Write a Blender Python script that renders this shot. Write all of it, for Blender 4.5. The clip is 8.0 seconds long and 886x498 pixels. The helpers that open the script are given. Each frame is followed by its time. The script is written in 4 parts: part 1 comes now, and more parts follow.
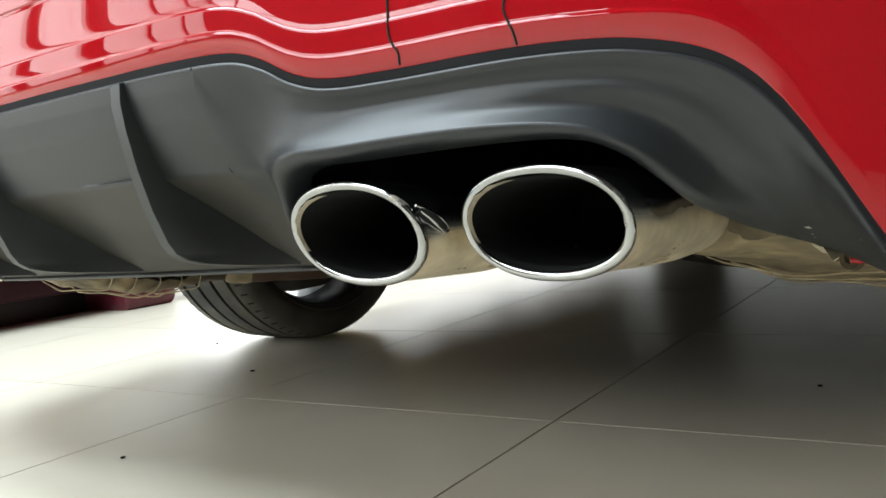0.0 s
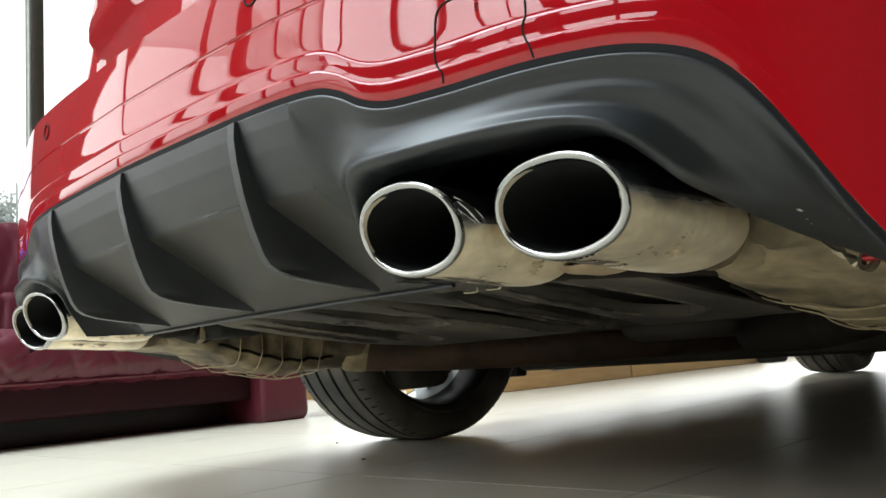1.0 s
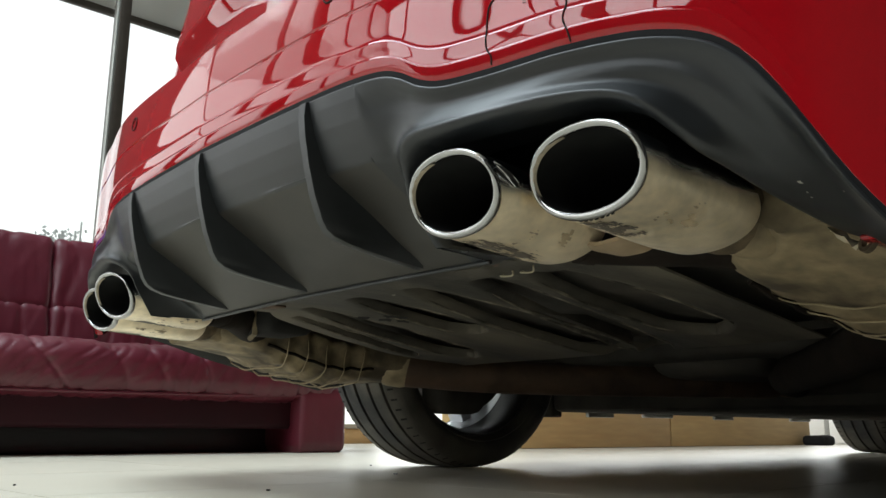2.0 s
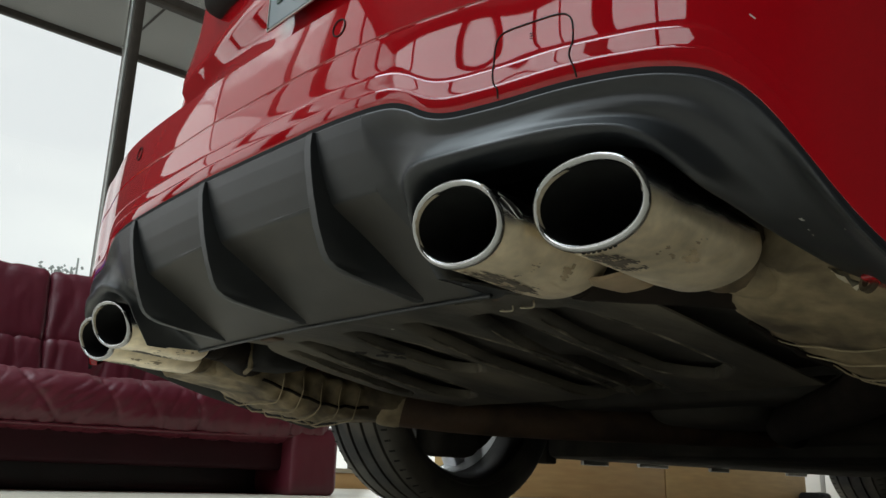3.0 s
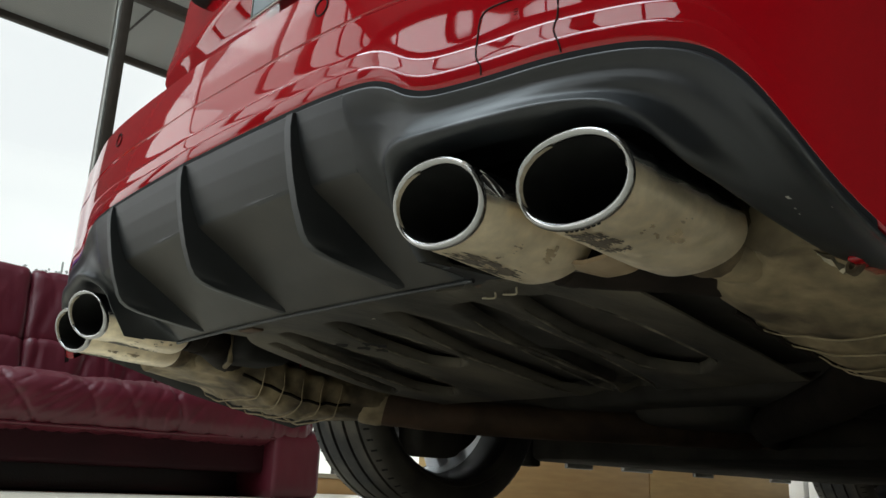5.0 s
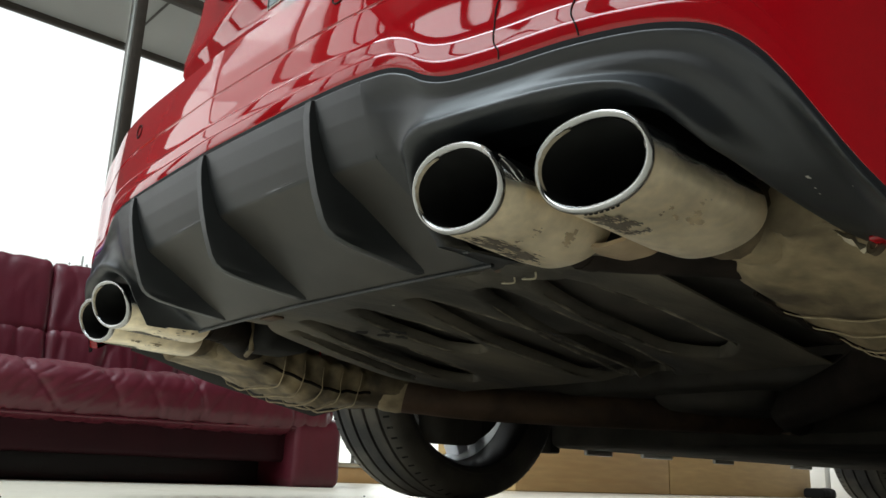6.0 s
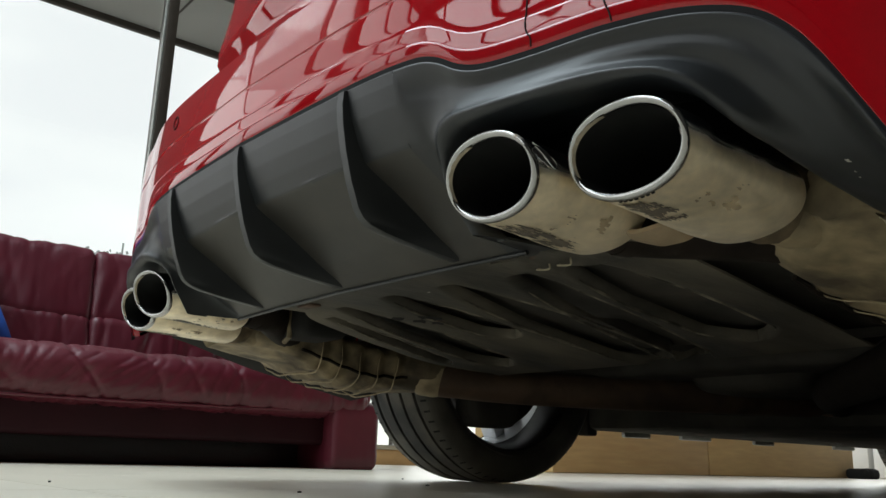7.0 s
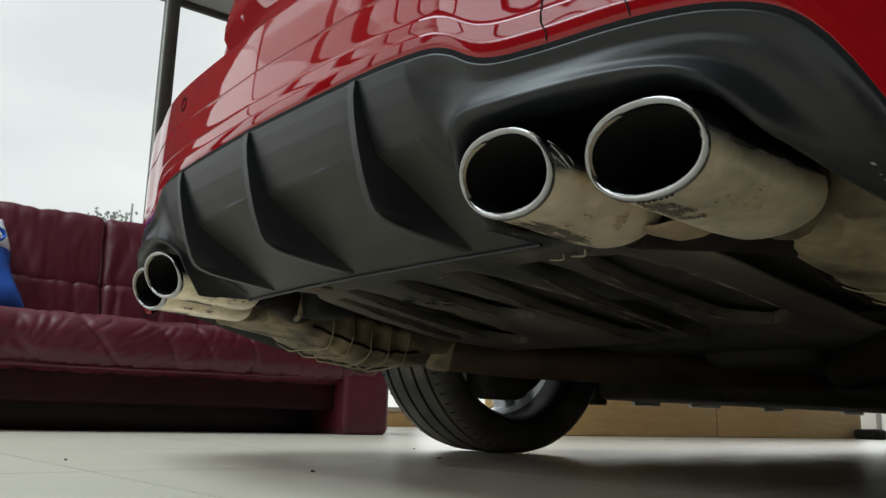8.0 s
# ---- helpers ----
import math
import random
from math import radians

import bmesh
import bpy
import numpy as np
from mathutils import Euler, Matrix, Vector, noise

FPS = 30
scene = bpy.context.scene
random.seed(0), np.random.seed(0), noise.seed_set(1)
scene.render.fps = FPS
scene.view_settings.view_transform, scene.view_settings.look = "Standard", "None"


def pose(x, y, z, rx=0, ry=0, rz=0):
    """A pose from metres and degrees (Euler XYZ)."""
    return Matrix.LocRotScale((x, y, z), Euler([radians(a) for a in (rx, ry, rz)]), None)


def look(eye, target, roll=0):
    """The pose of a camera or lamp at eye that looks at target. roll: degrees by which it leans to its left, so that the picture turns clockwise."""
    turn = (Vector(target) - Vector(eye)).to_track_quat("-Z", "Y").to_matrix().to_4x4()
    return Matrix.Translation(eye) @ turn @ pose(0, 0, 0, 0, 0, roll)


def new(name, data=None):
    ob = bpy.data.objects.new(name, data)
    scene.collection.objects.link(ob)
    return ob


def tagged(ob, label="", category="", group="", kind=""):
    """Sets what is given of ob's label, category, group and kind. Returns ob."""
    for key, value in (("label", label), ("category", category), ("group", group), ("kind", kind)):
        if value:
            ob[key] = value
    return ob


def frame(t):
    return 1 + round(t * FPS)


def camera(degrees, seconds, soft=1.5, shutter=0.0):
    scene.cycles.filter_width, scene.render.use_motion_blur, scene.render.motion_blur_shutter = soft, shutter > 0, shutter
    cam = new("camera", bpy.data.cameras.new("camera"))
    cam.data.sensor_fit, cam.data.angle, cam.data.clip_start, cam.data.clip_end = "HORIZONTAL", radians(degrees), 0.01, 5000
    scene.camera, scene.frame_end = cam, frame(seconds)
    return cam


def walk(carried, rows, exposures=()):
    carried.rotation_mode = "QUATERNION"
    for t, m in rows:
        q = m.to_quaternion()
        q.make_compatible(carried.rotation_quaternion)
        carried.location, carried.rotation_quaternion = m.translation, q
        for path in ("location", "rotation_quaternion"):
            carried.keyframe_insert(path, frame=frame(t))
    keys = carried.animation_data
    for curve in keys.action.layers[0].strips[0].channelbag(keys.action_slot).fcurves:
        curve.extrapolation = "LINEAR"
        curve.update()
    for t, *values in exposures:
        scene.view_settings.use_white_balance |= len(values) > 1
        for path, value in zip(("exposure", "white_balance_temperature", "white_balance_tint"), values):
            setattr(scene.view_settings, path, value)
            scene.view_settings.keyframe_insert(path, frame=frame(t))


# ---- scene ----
cam = camera(55.7, 8.0)
PATH = [
    (0, (0.784, -0.342, 0.322), (-0.405, 1.261, 0.192), -5.6),
    (0.5, (0.813, -0.344, 0.285), (-0.469, 1.189, 0.356), -5.8),
    (1, (0.888, -0.366, 0.198), (-0.524, 1.025, 0.46), -4.1),
    (2.5, (0.94, -0.412, 0.085), (-0.523, 0.868, 0.557), 1.2),
    (3, (0.934, -0.409, 0.082), (-0.51, 0.869, 0.611), 1.9),
    (3.5, (0.925, -0.4, 0.07), (-0.513, 0.873, 0.629), 2.5),
    (4, (0.923, -0.391, 0.064), (-0.509, 0.889, 0.622), 2.5),
    (5.5, (0.922, -0.389, 0.06), (-0.497, 0.911, 0.604), 2.2),
    (6, (0.923, -0.393, 0.056), (-0.529, 0.879, 0.582), 2.0),
    (6.5, (0.926, -0.395, 0.059), (-0.567, 0.836, 0.563), 1.8),
    (7, (0.926, -0.396, 0.061), (-0.586, 0.821, 0.543), 1.8),
    (7.5, (0.925, -0.393, 0.071), (-0.604, 0.807, 0.544), 2.0),
    (8, (0.921, -0.399, 0.097), (-0.619, 0.818, 0.482), 1.7),
]
EXPOSURES = [(0.0, 1.02), (0.5, 0.86), (1.0, 0.74), (2.5, -0.04), (3.0, -0.28), (3.5, -0.40), (4.0, -0.43), (5.3, 0.05), (5.6, 0.18), (6.0, 0.20), (6.5, 0.06), (7.0, -0.12), (7.5, -0.30), (8.0, -0.34)]
walk(cam, [(t, look(eye, target, roll)) for t, eye, target, roll in PATH], EXPOSURES)

# ---- world and light ----
world = bpy.data.worlds.new("overcast_sky")
scene.world = world
world.use_nodes = True
wn, wl = world.node_tree.nodes, world.node_tree.links
wn.clear()
w_out = wn.new("ShaderNodeOutputWorld")
w_bg = wn.new("ShaderNodeBackground")
w_sky = wn.new("ShaderNodeTexSky")
w_sky.sky_type, w_sky.sun_disc = "NISHITA", False
w_sky.sun_elevation, w_sky.sun_rotation = radians(48), radians(200)
w_co = wn.new("ShaderNodeTexCoord")
w_map = wn.new("ShaderNodeMapping")
w_map.inputs["Scale"].default_value = (1.6, 1.6, 4.5)
w_noise = wn.new("ShaderNodeTexNoise")
w_noise.inputs["Scale"].default_value, w_noise.inputs["Detail"].default_value = 1.7, 5.0
w_ramp = wn.new("ShaderNodeValToRGB")
w_ramp.color_ramp.elements[0].position, w_ramp.color_ramp.elements[0].color = 0.32, (7.9, 8.15, 8.1, 1)
w_ramp.color_ramp.elements[1].position, w_ramp.color_ramp.elements[1].color = 0.66, (9.3, 9.6, 9.2, 1)
w_mix = wn.new("ShaderNodeMixRGB")
w_mix.inputs[0].default_value = 0.9
wl.new(w_co.outputs["Generated"], w_map.inputs["Vector"])
wl.new(w_map.outputs["Vector"], w_noise.inputs["Vector"])
wl.new(w_noise.outputs["Fac"], w_ramp.inputs["Fac"])
wl.new(w_sky.outputs["Color"], w_mix.inputs[1])
wl.new(w_ramp.outputs["Color"], w_mix.inputs[2])
wl.new(w_mix.outputs["Color"], w_bg.inputs["Color"])
w_bg.inputs["Strength"].default_value = 0.142
wl.new(w_bg.outputs["Background"], w_out.inputs["Surface"])


def light_panel(name, at, width, height, radiance, tint=(0.98, 1.0, 0.99)):
    """A panel of light: in a window's opening outside the view, as wide and high as the glass, it stands in for
    daylight; the overhead ones are added.
    """
    lamp = new(name, bpy.data.lights.new(name, "AREA"))
    lamp.data.shape, lamp.data.size, lamp.data.size_y = "RECTANGLE", width, height
    lamp.data.energy, lamp.data.color = radiance * math.pi * width * height, tint
    lamp.matrix_world = at
    return lamp


# panels look along their own -z: into the room
light_panel("daylight_south", pose(-.95, -6.288, 3.55, 90, 0, 0), 5.6, 2.25, 4.0, (0.95, 1.0, 1.02))
light_panel("daylight_west_near", pose(-3.888, -3.70, 2.40, 90, 0, -90), 5.1, 4.50, 1.25)
light_panel("daylight_west_far", pose(-3.888, 6.2, 1.54, 90, 0, -90), 5.9, 2.80, 1.7)
light_panel("daylight_north", pose(-2.0, 9.188, 1.54, 90, 0, 180), 3.6, 2.80, 2.2)
# two unseen light panels added below the closed ceiling
for yy in (-1.05, -2.85):
    light_panel("overhead_panel", pose(-1.2, yy, 4.885, 0, 0, 0), 3.7, 1.5, 10.0, (0.86, 1.0, 1.07))
sun = new("sun", bpy.data.lights.new("sun", "SUN"))
sun.data.energy, sun.data.angle, sun.data.color = 0.6, radians(25), (1.0, 0.96, 0.9)
sun.matrix_world = look((-6, -9, 12), (0, 0, 0))


# ---- materials ----
def material(name, base, rough=0.5, metal=0.0, coat=0.0, coat_rough=0.03, vary=0.0, scale=8.0, bump=0.0, bump_scale=60.0,
             second=None, second_at=(0.5, 0.65), second_scale=3.0, second_rough=None, spec=0.5, rough_vary=0.0, stretch=(1, 1, 1)):
    """Principled surface: base colour broken up by fine grain, a second colour for dirt and wear, and fine relief."""
    m = bpy.data.materials.new(name)
    m.use_nodes = True
    n, l = m.node_tree.nodes, m.node_tree.links
    b = n["Principled BSDF"]
    b.inputs["Roughness"].default_value, b.inputs["Metallic"].default_value = rough, metal
    b.inputs["Coat Weight"].default_value, b.inputs["Coat Roughness"].default_value = coat, coat_rough
    b.inputs["Specular IOR Level"].default_value = spec
    co = n.new("ShaderNodeTexCoord")
    mp = n.new("ShaderNodeMapping")
    mp.inputs["Scale"].default_value = stretch
    l.new(co.outputs["Object"], mp.inputs["Vector"])

    def grain(s, detail=4.0):
        t = n.new("ShaderNodeTexNoise")
        t.inputs["Scale"].default_value, t.inputs["Detail"].default_value = s, detail
        l.new(mp.outputs["Vector"], t.inputs["Vector"])
        return t.outputs["Fac"]

    def ramp(fac, p0, c0, p1, c1):
        r = n.new("ShaderNodeValToRGB")
        r.color_ramp.elements[0].position, r.color_ramp.elements[0].color = p0, c0
        r.color_ramp.elements[1].position, r.color_ramp.elements[1].color = p1, c1
        l.new(fac, r.inputs["Fac"])
        return r.outputs["Color"]

    lo = tuple(c * (1 - vary) for c in base) + (1,)
    hi = tuple(min(1, c * (1 + vary)) for c in base) + (1,)
    colour = ramp(grain(scale), 0.3, lo, 0.7, hi)
    if second:
        mask = ramp(grain(second_scale, 6.0), second_at[0], (0, 0, 0, 1), second_at[1], (1, 1, 1, 1))
        mix = n.new("ShaderNodeMixRGB")
        l.new(mask, mix.inputs[0])
        l.new(colour, mix.inputs[1])
        mix.inputs[2].default_value = (*second, 1)
        colour = mix.outputs["Color"]
        if second_rough is not None:
            mr = n.new("ShaderNodeMapRange")
            l.new(mask, mr.inputs["Value"])
            mr.inputs["To Min"].default_value, mr.inputs["To Max"].default_value = rough, second_rough
            l.new(mr.outputs["Result"], b.inputs["Roughness"])
            if metal:
                mm = n.new("ShaderNodeMapRange")
                l.new(mask, mm.inputs["Value"])
                mm.inputs["To Min"].default_value, mm.inputs["To Max"].default_value = metal, 0.15
                l.new(mm.outputs["Result"], b.inputs["Metallic"])
    l.new(colour, b.inputs["Base Color"])
    if rough_vary and second_rough is None:
        mr = n.new("ShaderNodeMapRange")
        l.new(grain(scale * 0.6), mr.inputs["Value"])
        mr.inputs["From Min"].default_value, mr.inputs["From Max"].default_value = 0.3, 0.7
        mr.inputs["To Min"].default_value, mr.inputs["To Max"].default_value = max(0.01, rough - rough_vary), rough + rough_vary
        l.new(mr.outputs["Result"], b.inputs["Roughness"])
    if bump:
        bp = n.new("ShaderNodeBump")
        bp.inputs["Strength"].default_value, bp.inputs["Distance"].default_value = bump, 0.002
        l.new(grain(bump_scale, 3.0), bp.inputs["Height"])
        l.new(bp.outputs["Normal"], b.inputs["Normal"])
    return m


M_RED = material("red_car_paint", (0.27, 0.0025, 0.006), rough=0.5, coat=1.0, coat_rough=0.02, vary=0.04, scale=900, spec=0.0)
M_BLACK = material("grained_black_plastic", (0.0105, 0.0120, 0.0134), rough=0.41, vary=0.15, scale=25, spec=0.42, bump=0.02, bump_scale=1500,
                   second=(0.010, 0.0098, 0.0092), second_at=(0.5, 0.9), second_scale=7.0)
M_BROWNISH = material("brownish_black_plastic", (0.026, 0.0235, 0.0195), rough=0.48, vary=0.25, scale=18, spec=0.42, second=(0.046, 0.041, 0.033), second_at=(0.40, 0.75), second_scale=5.0, bump=0.03, bump_scale=900)
M_GAP = material("black_gap", (0.020, 0.019, 0.018), rough=0.85, spec=0.1)
# black of the rubber seal, also painted on cavity surfaces as shade
M_RUBBER_SHADE = material("black_seal_and_cavity", (0.009, 0.009, 0.0095), rough=0.8, spec=0.15)
M_CHROME = material("polished_rim", (0.33, 0.33, 0.325), rough=0.14, metal=1.0, vary=0.04, scale=60, second=(0.25, 0.2, 0.14),
                    second_at=(0.66, 0.72), second_scale=40.0, second_rough=0.5)
M_TIP = material("stained_chrome", (0.80, 0.69, 0.50), rough=0.34, metal=0.85, vary=0.16, scale=70, second=(0.46, 0.365, 0.235),
                 second_at=(0.40, 0.80), second_scale=17.0, second_rough=0.5, bump=0.10, bump_scale=45)


def clean_above(m, z, band, colour, rough):
    """Leaves the dust on the lower half: above z the bare metal shines, with an uneven line between."""
    n, l = m.node_tree.nodes, m.node_tree.links
    b = n["Principled BSDF"]
    co, sep, t, add, mr = n.new("ShaderNodeTexCoord"), n.new("ShaderNodeSeparateXYZ"), n.new("ShaderNodeTexNoise"), n.new("ShaderNodeMath"), n.new("ShaderNodeMapRange")
    t.inputs["Scale"].default_value, t.inputs["Detail"].default_value = 28.0, 5.0
    l.new(co.outputs["Object"], t.inputs["Vector"])
    l.new(co.outputs["Object"], sep.inputs["Vector"])
    add.operation = "MULTIPLY_ADD"
    l.new(t.outputs["Fac"], add.inputs[0])
    add.inputs[1].default_value = band
    l.new(sep.outputs["Z"], add.inputs[2])
    l.new(add.outputs["Value"], mr.inputs["Value"])
    mr.inputs["From Min"].default_value, mr.inputs["From Max"].default_value = z + band * .5 - band * .45, z + band * .5 + band * .45
    for socket, value in (("Base Color", (*colour, 1)), ("Roughness", (rough,) * 3 + (1,)), ("Metallic", (1, 1, 1, 1))):
        mix = n.new("ShaderNodeMixRGB")
        old = b.inputs[socket].links[0].from_socket
        l.new(mr.outputs["Result"], mix.inputs[0])
        l.new(old, mix.inputs[1])
        mix.inputs[2].default_value = value
        l.new(mix.outputs["Color"], b.inputs[socket])


clean_above(M_TIP, .2985, .012, (0.62, 0.63, 0.65), .16)
M_STAIN = material("burnt_on_grime", (0.075, 0.058, 0.040), rough=0.6, vary=0.4, scale=60, bump=0.3, bump_scale=300)
M_SMEAR = material("dried_brown_dirt", (0.27, 0.205, 0.125), rough=0.6, vary=0.3, scale=60, bump=0.2, bump_scale=200)
M_DUST = material("baked_beige_dust", (0.25, 0.21, 0.15), rough=0.75, vary=0.25, scale=120, bump=0.3, bump_scale=300)
M_BRACKET = material("rusty_beige_steel", (0.27, 0.20, 0.125), rough=0.6, metal=0.3, vary=0.25, scale=25, second=(0.20, 0.11, 0.055), second_at=(0.5, 0.68), second_scale=30.0)
M_DARK_BROWN = material("dark_brown_metal", (0.115, 0.085, 0.052), rough=0.85, spec=0.2, vary=0.35, scale=60, second=(0.045, 0.034, 0.022), second_at=(0.45, 0.65), second_scale=22.0, bump=0.5, bump_scale=120)
M_SOOT = material("sooty_inner_pipe", (0.007, 0.007, 0.0066), rough=0.9, spec=0.1, vary=0.3, scale=30)
M_MUFFLER = material("dusty_muffler_steel", (0.225, 0.174, 0.100), rough=0.7, metal=0.1, vary=0.4, scale=30, second=(0.07, 0.054, 0.034),
                     second_at=(0.44, 0.66), second_scale=13.0, second_rough=0.8, bump=0.6, bump_scale=45)
# near-black rust: for dark joints, and as painted shade on pipes
M_JOINT_SHADE = material("rusty_joint_and_shade", (0.014, 0.010, 0.0075), rough=0.85, spec=0.15, vary=0.4, scale=20, bump=0.4, bump_scale=90)
M_RIB = material("pale_beige_rib", (0.33, 0.265, 0.165), rough=0.6, metal=0.3, vary=0.3, scale=40)
M_SHIELD = material("dusty_heat_shield", (0.42, 0.37, 0.27), rough=0.5, metal=0.5, vary=0.2, scale=30)
M_RUST = material("rusty_pipe", (0.105, 0.064, 0.041), rough=0.65, metal=0.35, vary=0.3, scale=12, second=(0.045, 0.028, 0.019),
                  second_at=(0.45, 0.65), second_scale=8.0, second_rough=0.85, bump=0.3, bump_scale=120)
M_TRAY = material("dusty_underbody_plastic", (0.036, 0.033, 0.028), rough=0.62, spec=0.28, vary=0.4, scale=30, second=(0.145, 0.126, 0.095),
                  second_at=(0.40, 0.72), second_scale=5.0, second_rough=0.85, bump=0.4, bump_scale=110, stretch=(1.6, .55, 1))
M_LIP = material("dusty_highlight_edge", (0.20, 0.177, 0.138), rough=0.8, spec=0.2, vary=0.45, scale=35, second=(0.05, 0.045, 0.038), second_at=(0.42, 0.6), second_scale=14.0)
M_UNDER = material("dirty_underbody", (0.055, 0.051, 0.045), rough=0.9, spec=0.2, vary=0.35, scale=10, second=(0.10, 0.086, 0.070),
                   second_at=(0.5, 0.8), second_scale=6.0, bump=0.3, bump_scale=60)
M_TYRE = material("tyre_rubber", (0.024, 0.024, 0.025), rough=0.72, vary=0.2, scale=20, second=(0.17, 0.155, 0.125),
                  second_at=(0.35, 0.72), second_scale=6.0, bump=0.25, bump_scale=200)
M_ALLOY = material("silver_alloy", (0.72, 0.73, 0.75), rough=0.32, metal=0.35, vary=0.06, scale=20, second=(0.2, 0.18, 0.16),
                   second_at=(0.62, 0.9), second_scale=9.0)
# alloy darkened by brake dust and by painted shadow inside the rim
M_BARREL = material("dusty_shaded_alloy", (0.035, 0.033, 0.031), rough=0.45, metal=0.3, vary=0.25, scale=20, second=(0.10, 0.095, 0.085), second_at=(0.55, 0.8), second_scale=7.0)
M_DISC = material("brake_steel", (0.3, 0.29, 0.28), rough=0.4, metal=0.9, vary=0.15, scale=40)
M_LEATHER = material("burgundy_leather", (0.092, 0.0085, 0.018), rough=0.42, coat=0.22, coat_rough=0.45, spec=0.45, vary=0.14, scale=6, bump=0.3, bump_scale=180,
                     second=(0.12, 0.016, 0.027), second_at=(0.55, 0.85), second_scale=4.0, rough_vary=0.07)
# darker copies of the leather: the shade under the seat is painted in
M_APRON_SHADE = material("shaded_burgundy_apron", (0.024, 0.003, 0.006), rough=0.6, spec=0.2, vary=0.14, scale=6, bump=0.25, bump_scale=160)
M_LEATHER_SHADE = material("shade_dark_burgundy_leather", (0.008, 0.0016, 0.0025), rough=0.45, vary=0.12, scale=7, bump=0.3, bump_scale=160)
M_TILE = material("polished_floor_tile", (0.66, 0.615, 0.51), rough=0.36, spec=0.38, vary=0.09, scale=2.5, second=(0.57, 0.52, 0.42),
                  second_at=(0.25, 0.85), second_scale=1.8, bump=0.02, bump_scale=6)
M_GROUT = material("grey_grout", (0.07, 0.064, 0.054), rough=0.9, vary=0.2, scale=30)
M_WALL = material("dark_taupe_wall_paint", (0.07, 0.064, 0.056), rough=0.8, vary=0.05, scale=3, bump=0.1, bump_scale=60)
M_CEIL = material("grey_ceiling", (0.12, 0.117, 0.11), rough=0.9, vary=0.04, scale=2)
M_SOFFIT = material("grey_soffit_panel", (0.52, 0.51, 0.47), rough=0.7, vary=0.08, scale=1.5, second=(0.43, 0.42, 0.39), second_at=(0.5, 0.7), second_scale=0.8)
M_BRONZE = material("dark_bronze_aluminium", (0.075, 0.062, 0.05), rough=0.4, metal=0.6, vary=0.1, scale=20)
M_ALU = material("worn_aluminium", (0.34, 0.34, 0.31), rough=0.4, metal=0.7, vary=0.1, scale=20)
M_TAN = material("tan_plinth", (0.45, 0.28, 0.12), rough=0.6, vary=0.1, scale=6)
M_CARD = material("brown_cardboard", (0.52, 0.355, 0.155), rough=0.8, vary=0.08, scale=5, stretch=(1, 1, 8), second=(0.47, 0.305, 0.125),
                  second_at=(0.5, 0.75), second_scale=2.0)
M_TAPE = material("brown_tape", (0.28, 0.17, 0.075), rough=0.4, vary=0.05)
M_WHITE = material("white_panel", (0.78, 0.78, 0.76), rough=0.5, vary=0.04, scale=4)
M_BLUE = material("blue_cushion_cloth", (0.015, 0.09, 0.42), rough=0.8, vary=0.15, scale=40, bump=0.3, bump_scale=400)
M_CLOTH = material("white_cushion_cloth", (0.62, 0.63, 0.65), rough=0.85, vary=0.08, scale=40, bump=0.3, bump_scale=400)
M_LENS = material("red_lamp_lens", (0.35, 0.01, 0.012), rough=0.12, coat=1.0, vary=0.05)
# a pale plate, painted down to grey-blue for the shade it hangs in
M_PLATE = material("shaded_plate", (0.17, 0.21, 0.23), rough=0.35, vary=0.05, scale=8)
M_BAR = material("dark_plate_bar", (0.03, 0.07, 0.05), rough=0.4)
M_GROUND = material("grey_concrete", (0.26, 0.26, 0.25), rough=0.9, vary=0.2, scale=3)
M_FAR = material("hazy_distant_leaves", (0.38, 0.41, 0.40), rough=0.9, vary=0.12, scale=2)
M_CHIP = material("bare_scrape", (0.45, 0.43, 0.38), rough=0.7)


def glass(name, tint=(1, 1, 1), rough=0.0):
    m = bpy.data.materials.new(name)
    m.use_nodes = True
    b = m.node_tree.nodes["Principled BSDF"]
    b.inputs["Base Color"].default_value = (*tint, 1)
    b.inputs["Transmission Weight"].default_value, b.inputs["Roughness"].default_value, b.inputs["IOR"].default_value = 1.0, rough, 1.45
    return m


M_PANE = glass("window_glass", (0.97, 0.985, 0.975))
M_CARGLASS = glass("dark_car_glass", (0.05, 0.06, 0.06))


# ---- mesh helpers ----
def mesh_of(name, verts, faces, mat, smooth=True, sharp=40):
    me = bpy.data.meshes.new(name)
    me.from_pydata([tuple(v) for v in verts], [], faces)
    me.update()
    bm = bmesh.new()
    bm.from_mesh(me)
    bmesh.ops.recalc_face_normals(bm, faces=bm.faces)
    bm.to_mesh(me)
    bm.free()
    me.materials.append(mat)
    if smooth:
        me.polygons.foreach_set("use_smooth", [True] * len(me.polygons))
        me.set_sharp_from_angle(angle=radians(sharp))
    return me


def part(name, me, parent=None, label="", at=None):
    """One mesh object, as a part under parent or as a thing of its own."""
    ob = new(name, me)
    if parent is not None:
        ob.parent = parent
    if at is not None:
        ob.matrix_basis = at
    if label:
        ob["label"] = label
    return ob


def grid(nu, nv, fn, close_u=False, close_v=False, skip=None):
    """Vertices and quads of a sheet fn(i, j), nu by nv."""
    verts = [fn(i, j) for i in range(nu) for j in range(nv)]
    faces = []
    for i in range(nu if close_u else nu - 1):
        for j in range(nv if close_v else nv - 1):
            a, b = i * nv + j, ((i + 1) % nu) * nv + j
            c, d = ((i + 1) % nu) * nv + (j + 1) % nv, i * nv + (j + 1) % nv
            if skip is None or not skip(verts[a], verts[b], verts[c], verts[d]):
                faces.append((a, b, c, d))
    return verts, faces


